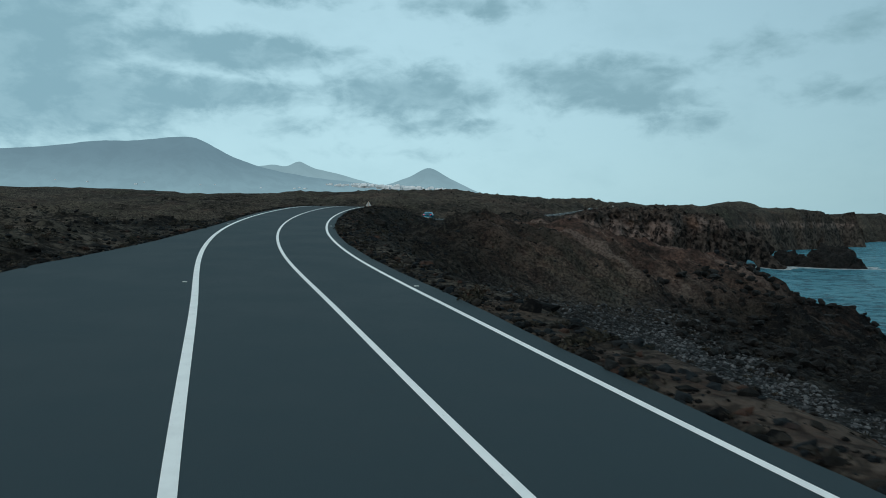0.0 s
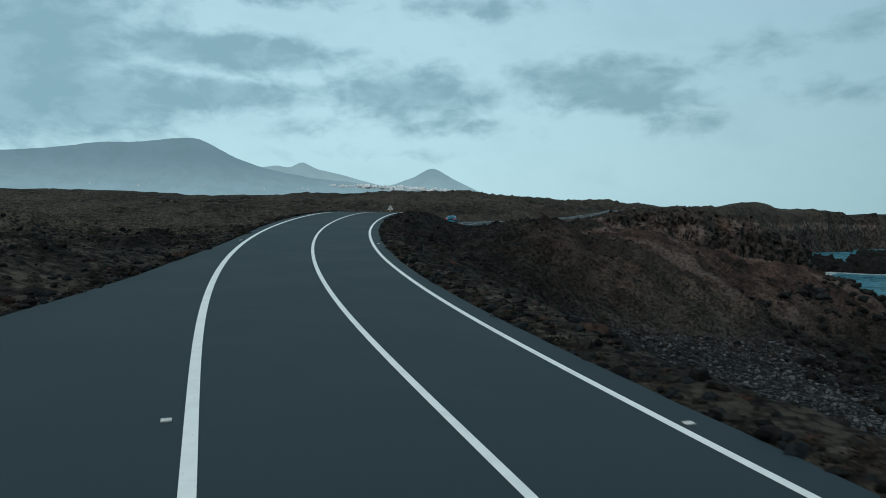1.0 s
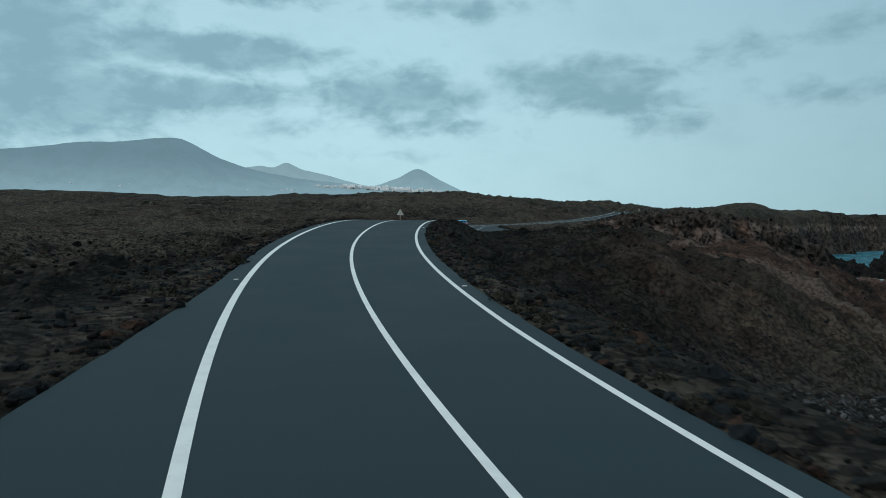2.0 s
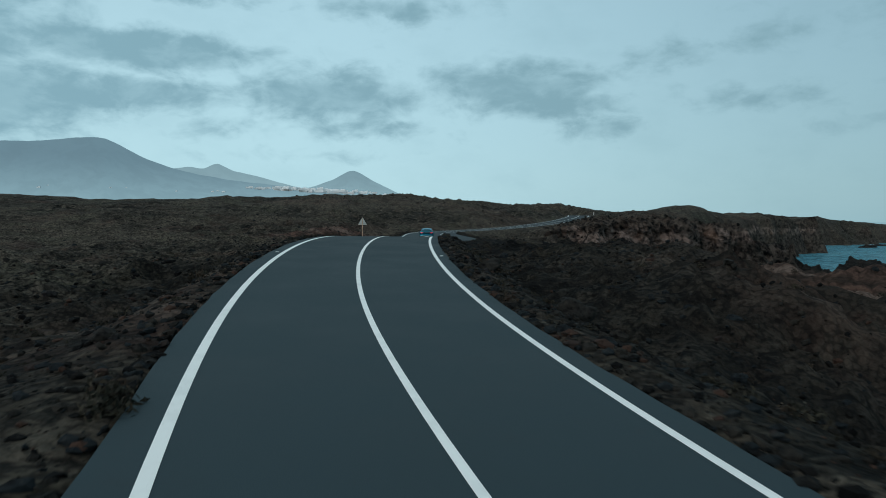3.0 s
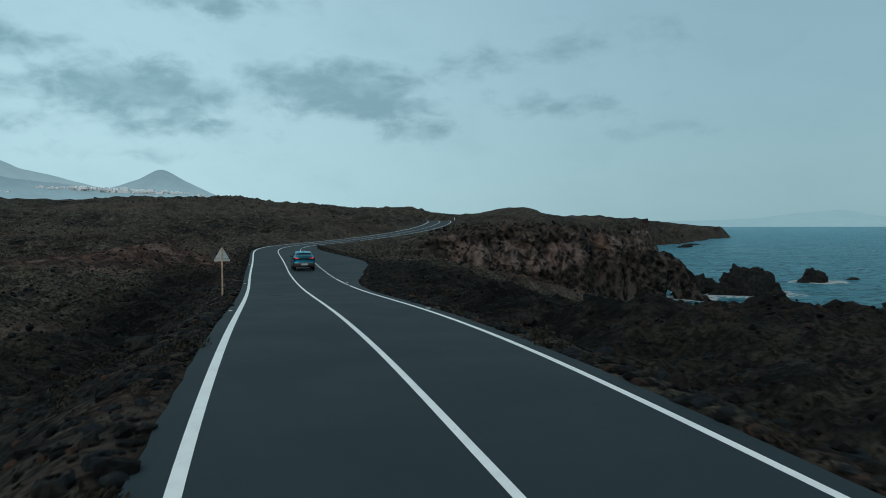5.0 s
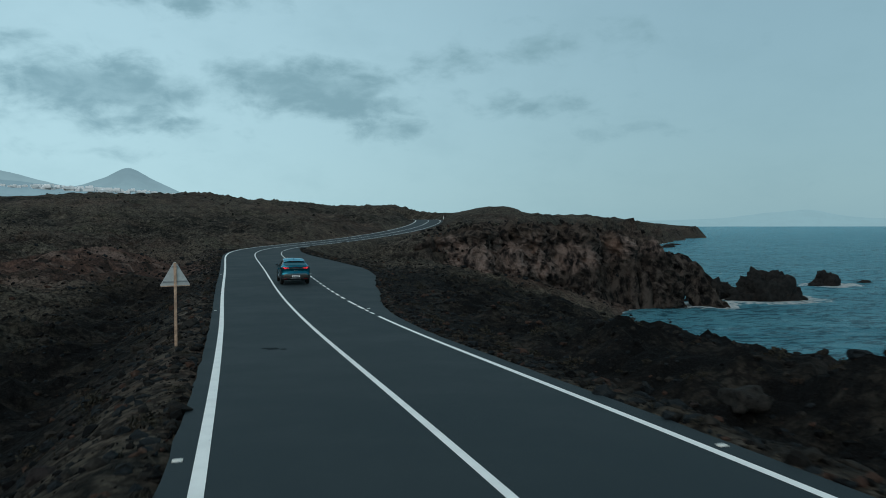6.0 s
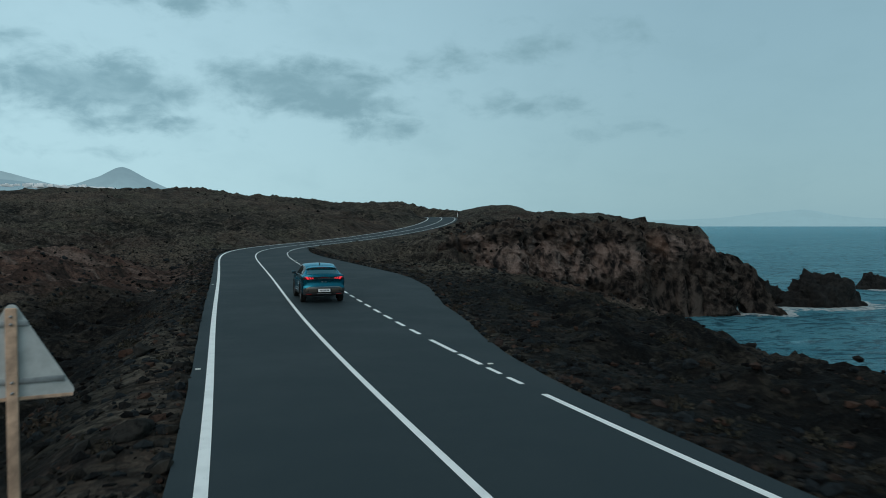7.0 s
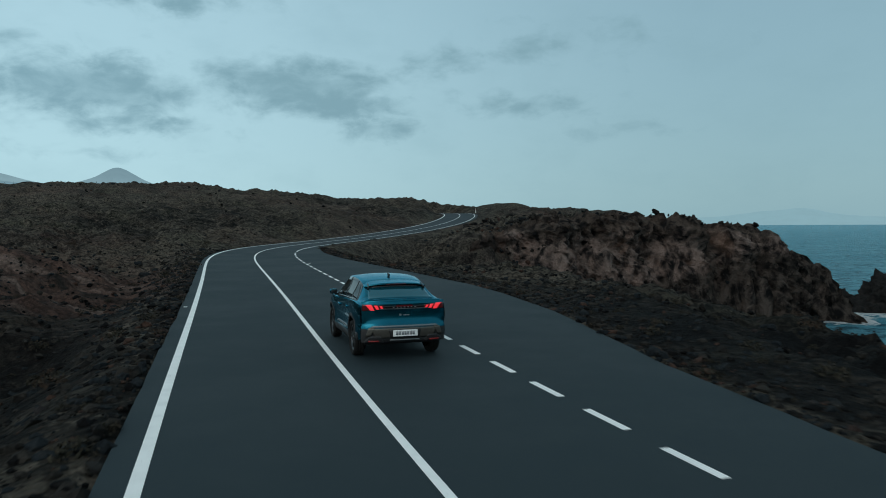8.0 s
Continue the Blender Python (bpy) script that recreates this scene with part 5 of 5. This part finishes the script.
def lathe(bm, outline, sides, m):
    """Turns (radius, across) pairs round the x axis."""
    rings = []
    for r, across in outline:
        rings.append([bm.verts.new(m @ Vector((across, r * math.cos(2 * math.pi * k / sides), r * math.sin(2 * math.pi * k / sides)))) for k in range(sides)])
    for a, b in zip(rings, rings[1:]):
        for k in range(sides):
            bm.faces.new((a[k], a[(k + 1) % sides], b[(k + 1) % sides], b[k]))
    bmesh.ops.recalc_face_normals(bm, faces=bm.faces)
    return bm


def wheel(parent, x, y):
    side = 1 if x > 0 else -1
    m = Matrix.Translation((x, y, WHEEL_R)) @ Matrix.Diagonal((side, WHEEL_R / 0.36, WHEEL_R / 0.36, 1))
    hub = part("wheel", lathe(bmesh.new(), [(0.02, 0.02), (0.20, 0.0), (0.245, -0.02), (0.255, -0.15)], 40, m), M_GLOSS, parent, "dark inner wheel dish")
    tyre = lathe(bmesh.new(), [(0.25, 0.075), (0.262, 0.098), (0.30, 0.112), (0.335, 0.108), (0.352, 0.09), (0.36, 0.055), (0.36, 0.03), (0.353, 0.027), (0.353, 0.017), (0.36, 0.014), (0.36, -0.03), (0.353, -0.033), (0.353, -0.043), (0.36, -0.046), (0.36, -0.07), (0.352, -0.10), (0.30, -0.115), (0.25, -0.10)], 56, m)
    part("tyre", tyre, M_TYRE, hub, "black rubber tyre")
    part("rim", lathe(bmesh.new(), [(0.225, 0.055), (0.235, 0.078), (0.255, 0.086), (0.262, 0.08), (0.255, 0.05)], 48, m), M_RIM, hub, "bright machined rim edge")
    for k in range(5):
        bm = bmesh.new()
        for lean in (-0.13, 0.13):
            box(bm, 0.03, 0.046, 0.20, m @ pose(0.055, 0, 0, 72 * k + math.degrees(lean)) @ pose(0, 0, 0.14), 0.008)
        part("spoke", bm, M_RIM, hub, "machined double spoke")
    part("cap", lathe(bmesh.new(), [(0.001, 0.075), (0.03, 0.073), (0.036, 0.06), (0.04, 0.03)], 20, m), M_GLOSS, hub)


def bars(parent, at, widths, height, mat, gap=0.014):
    """Plain bars in place of lettering on the rear end."""
    x = -(sum(widths) + gap * (len(widths) - 1)) / 2
    for w in widths:
        part("lettering_bar", box(bmesh.new(), w, 0.004, height, pose(at[0] + x + w / 2, at[1], at[2])), mat, parent)
        x += w + gap


def car(at, turn, pitch):
    ob = tagged(new("car"), "teal blue metallic coupe SUV with lit claw tail lights", "car")
    body = whole_shell(ob)
    # rear end
    patch("tailgate", on_tail(-0.87, 0.87, (0.655, 0.655), (1.085, 1.085)), M_TEAL, ob, label="teal painted tailgate", us=48, vs=22)
    patch("rear_bumper", on_tail(-0.885, 0.885, 0.36, 0.60), M_CLAD, ob, label="black plastic lower rear bumper", us=48, vs=12)
    patch("bumper_skin", on_tail(-0.885, 0.885, 0.595, 0.655), M_TEAL, ob, label="teal painted upper bumper skin", us=48, vs=5)
    patch("deck_lip", lambda u, v: np.stack([(u * 2 - 1) * 0.80, -0.60 - 0.27 * v * (1 - 0.35 * (u * 2 - 1) ** 4), 1.112 - 0.012 * v + 0.02 * v * v - 0.02 * (u * 2 - 1) ** 2], -1), M_TEAL, ob, thick=0.03, label="ducktail lip above the lights", us=32, vs=6)
    band = patch("light_band", on_tail(-0.80, 0.80, 0.950, 0.998), M_GLOSS, ob, lift=0.006, thick=0.01, label="gloss black band between the lights", us=40, vs=4)
    patch("band_strip", on_tail(-0.50, 0.50, 0.952, 0.962), M_SATIN, band, lift=0.012, label="thin satin chrome strip", us=30, vs=2)
    patch("centre_lamp", on_tail(-0.17, 0.17, 0.985, 1.012), M_LENS, band, lift=0.012, label="dark red centre lens", us=12, vs=2)
    bars(band, (0, -0.925, 0.976), [0.03] * 7, 0.012, M_SATIN, 0.045)
    for side in (1, -1):
        lamp = patch("tail_light", on_tail(0.42, 0.86, (0.955, 0.932), (1.003, 1.035)), M_LENS, ob, side, 0.008, 0.012, "dark red tail light housing", 14, 6)
        for low_x, high_x, low_w, high_w, z0, z1 in ((0.44, 0.465, 0.045, 0.05, 0.962, 0.998), (0.52, 0.56, 0.06, 0.068, 0.95, 1.01), (0.615, 0.68, 0.085, 0.125, 0.938, 1.028)):
            patch("light_claw", on_tail((low_x, high_x), (low_x + low_w, high_x + high_w), z0, z1), M_LIT, lamp, side, 0.015, 0.006, "lit red slanted claw", 5, 5)
    # grey lower bumper with plate
    insert = patch("bumper_insert", on_tail((-0.60, -0.72), (0.60, 0.72), 0.43, 0.61), M_BRONZE, ob, lift=0.015, thick=0.02, label="satin bronze-grey bumper insert", us=36, vs=8)
    patch("insert_edge", on_tail((-0.72, -0.66), (0.72, 0.66), 0.618, 0.655), M_SATIN, insert, lift=0.03, thick=0.03, label="light grey upper bumper edge", us=36, vs=3)
    for side in (1, -1):
        patch("corner_blade", on_tail((0.70, 0.62), (0.80, 0.74), (0.47, 0.47), (0.62, 0.62)), M_BRONZE, insert, side, 0.026, 0.02, "grey slanted blade at the bumper corner", 8, 6)
        patch("shadow_pocket", on_tail((0.42, 0.50), (0.86, 0.70), 0.35, 0.47), M_CLAD, ob, side, 0.02, 0.02, "black lower corner pocket", 12, 5)
        patch("reflector", on_tail(0.53, 0.74, 0.377, 0.398), M_REFLEX, ob, side, 0.034, 0.01, "red reflector strip", 10, 3)
    patch("plate_recess", on_tail((-0.30, -0.34), (0.30, 0.34), 0.435, 0.585), M_CLAD, insert, lift=0.020, thick=0.01, label="black plate recess", us=14, vs=5)
    plate = part("number_plate", box(bmesh.new(), 0.52, 0.008, 0.115, pose(0, -0.985, 0.515, -3), 0.003), M_PLATE, ob, "white number plate with dark bars")
    bars(plate, (0, -0.991, 0.515), [0.045, 0.045, 0.0, 0.045, 0.045, 0.045, 0.0, 0.045, 0.045], 0.066, M_INK, 0.010)
    patch("diffuser", lambda u, v: tail((u * 2 - 1) * 0.80, 0.30 + 0.11 * v) + np.stack([0 * u, 0.10 * (1 - v) - 0.01, 0 * u], -1), M_CLAD, ob, thick=0.03, label="black underbody diffuser", us=30, vs=5)
    part("exhaust_trim", box(bmesh.new(), 0.62, 0.02, 0.022, pose(0, -0.925, 0.392), 0.006), M_SATIN, ob, "satin strip below the plate")
    part("badge", box(bmesh.new(), 0.045, 0.004, 0.03, pose(-0.085, -0.902, 0.865), 0.001), M_SATIN, ob, "small plain badge")
    bars(ob, (0.045, -0.902, 0.862), [0.028] * 4, 0.012, M_SATIN, 0.006)
    # glass
    patch("rear_window", lambda u, v: np.concatenate([np.where((u < 0.5)[..., None], np.array([-1, 1, 1]), 1.0) * shell(-0.585 + (0.50 - 0.0) * v, 1.0 - np.abs(u * 2 - 1) * (0.185 - 0.0 * v))], 0), M_REAR_GLASS, ob, lift=0.007, thick=0.01, label="dark tinted sloping rear window", us=32, vs=12)
    patch("windscreen", lambda u, v: np.where((u < 0.5)[..., None], np.array([-1, 1, 1]), 1.0) * shell(2.62 - 0.72 * v, 1.0 - np.abs(u * 2 - 1) * 0.185), M_TINT, ob, lift=0.007, thick=0.01, label="raked windscreen", us=32, vs=14)
    for side in (1, -1):
        patch("quarter_window", on_shell((-0.22, 0.20), (0.38, 0.38), 0.53, 0.755), M_TINT, ob, side, 0.007, 0.01, "dark tinted quarter window", 10, 8)
        patch("rear_door_window", on_shell((0.44, 0.44), (1.16, 1.16), 0.525, 0.775), M_TINT, ob, side, 0.007, 0.01, "dark tinted rear door window", 14, 8)
        patch("front_door_window", on_shell((1.24, 1.24), (2.32, 1.72), 0.52, 0.775), M_TINT, ob, side, 0.007, 0.01, "dark tinted front door window", 16, 8)
        patch("window_trim", on_shell((-0.30, -0.27), (2.40, 2.38), 0.508, 0.520), M_GLOSS, ob, side, 0.008, 0.006, "black strip under the windows", 40, 3)
        patch("window_surround", on_shell((-0.34, 0.08), (2.46, 1.80), 0.505, 0.785), M_GLOSS, ob, side, 0.003, 0.006, "gloss black frame round the side windows", 40, 12)
        # cladding, doors and handles
        patch("sill_cladding", on_shell(-0.60, 3.40, 0.0, 0.10), M_CLAD, ob, side, 0.012, 0.02, "black wheel arch and sill cladding", 220, 4)
        patch("door_blade", on_shell((0.55, 0.62), (1.95, 1.75), 0.145, 0.175), M_SATIN, ob, side, 0.012, 0.012, "satin blade on the door foot", 20, 3)
        for y in (0.55, 1.55):
            patch("door_handle", on_shell(y, y + 0.2, 0.405, 0.432), M_TEAL, ob, side, 0.03, 0.03, "teal door handle", 8, 3)
        for y in (0.42, 1.20, 2.24):
            patch("door_gap", on_shell((y, y + 0.03), (y + 0.008, y + 0.038), 0.11, 0.505), M_CLAD, ob, side, 0.001, 0.0, "", 3, 16)
        mirror = bmesh.new()
        box(mirror, 0.17, 0.13, 0.12, pose(side * 0.985, 2.10, 1.06, 0, 0, side * -10), 0.04)
        glass_case = part("door_mirror", mirror, M_TEAL, ob, "teal door mirror case")
        part("mirror_glass", box(bmesh.new(), 0.135, 0.006, 0.085, pose(side * 0.985, 2.033, 1.06, 0, 0, side * -10), 0.002), M_RIM, glass_case, "mirror glass")
        part("mirror_stalk", box(bmesh.new(), 0.12, 0.06, 0.04, pose(side * 0.90, 2.12, 1.00), 0.012), M_GLOSS, glass_case)
        patch("headlight", on_shell((3.30, 3.38), (3.54, 3.52), 0.44, 0.50), M_TINT, ob, side, 0.006, 0.008, "dark headlight lens", 8, 5)
    # spoiler and aerial
    patch("roof_spoiler", lambda u, v: np.stack([(u * 2 - 1) * (0.66 + 0.02 * v), 0.16 - (0.36 - 0.10 * (u * 2 - 1) ** 4) * v, 1.535 - 0.055 * v - 0.045 * (u * 2 - 1) ** 2 - 0.05 * np.abs(u * 2 - 1) ** 6], -1), M_TEAL, ob, thick=0.028, label="teal roof spoiler", us=32, vs=8)
    part("brake_lamp", box(bmesh.new(), 0.44, 0.012, 0.016, pose(0, -0.196, 1.452), 0.003), M_LENS, ob, "dark red high brake lamp strip")
    patch("spoiler_shadow", lambda u, v: np.stack([(u * 2 - 1) * 0.645, 0.02 - 0.20 * v + 0.09 * (u * 2 - 1) ** 4, 1.448 - 0.035 * v - 0.03 * (u * 2 - 1) ** 2 - 0.05 * np.abs(u * 2 - 1) ** 6], -1), M_GLOSS, ob, thick=0.03, label="gloss black underside of the spoiler", us=28, vs=6)
    for side in (1, -1):
        fin = bmesh.new()
        box(fin, 0.03, 0.22, 0.12, pose(side * 0.60, -0.11, 1.375, 22, side * -12, 0), 0.012)
        part("spoiler_fin", fin, M_GLOSS, ob, "black fin at the spoiler end")
    fin = bmesh.new()
    box(fin, 0.035, 0.16, 0.075, pose(0, 0.52, 1.635, 14), 0.015)
    part("aerial_fin", fin, M_GLOSS, ob, "black shark-fin aerial")
    # the stance: clearance and shoulder height of a tall car
    for piece in ob.children_recursive:
        at_z = np.empty(len(piece.data.vertices) * 3)
        piece.data.vertices.foreach_get("co", at_z)
        at_z = at_z.reshape(-1, 3)
        at_z[:, 2] = np.interp(at_z[:, 2], [0.0, 0.27, 0.36, 0.515, 0.655, 0.80, 1.0, 1.11, 1.42, 1.64, 1.8], [0.0, 0.29, 0.385, 0.57, 0.72, 0.835, 1.125, 1.235, 1.48, 1.66, 1.82])
        piece.data.vertices.foreach_set("co", at_z.ravel())
        piece.data.update()
    # floor and wheels
    part("underbody", box(bmesh.new(), 1.50, 3.9, 0.12, pose(0, 1.38, 0.36), 0.03), M_CLAD, ob, "black underbody")
    for y in AXLES:
        part("wheel_well", box(bmesh.new(), 1.62, 0.86, 0.42, pose(0, y, 0.58), 0.03), M_CLAD, ob)
        for x in (0.82, -0.82):
            wheel(ob, x, y)
    ob.matrix_basis = pose(*at, pitch, 0, turn) @ Matrix.Scale(1.05, 4)
    return ob


car_at, car_turn = point_on_road(147.6, -1.42, 0.004)
car((car_at.x, car_at.y, car_at.z), car_turn + 0.8, 0.1)
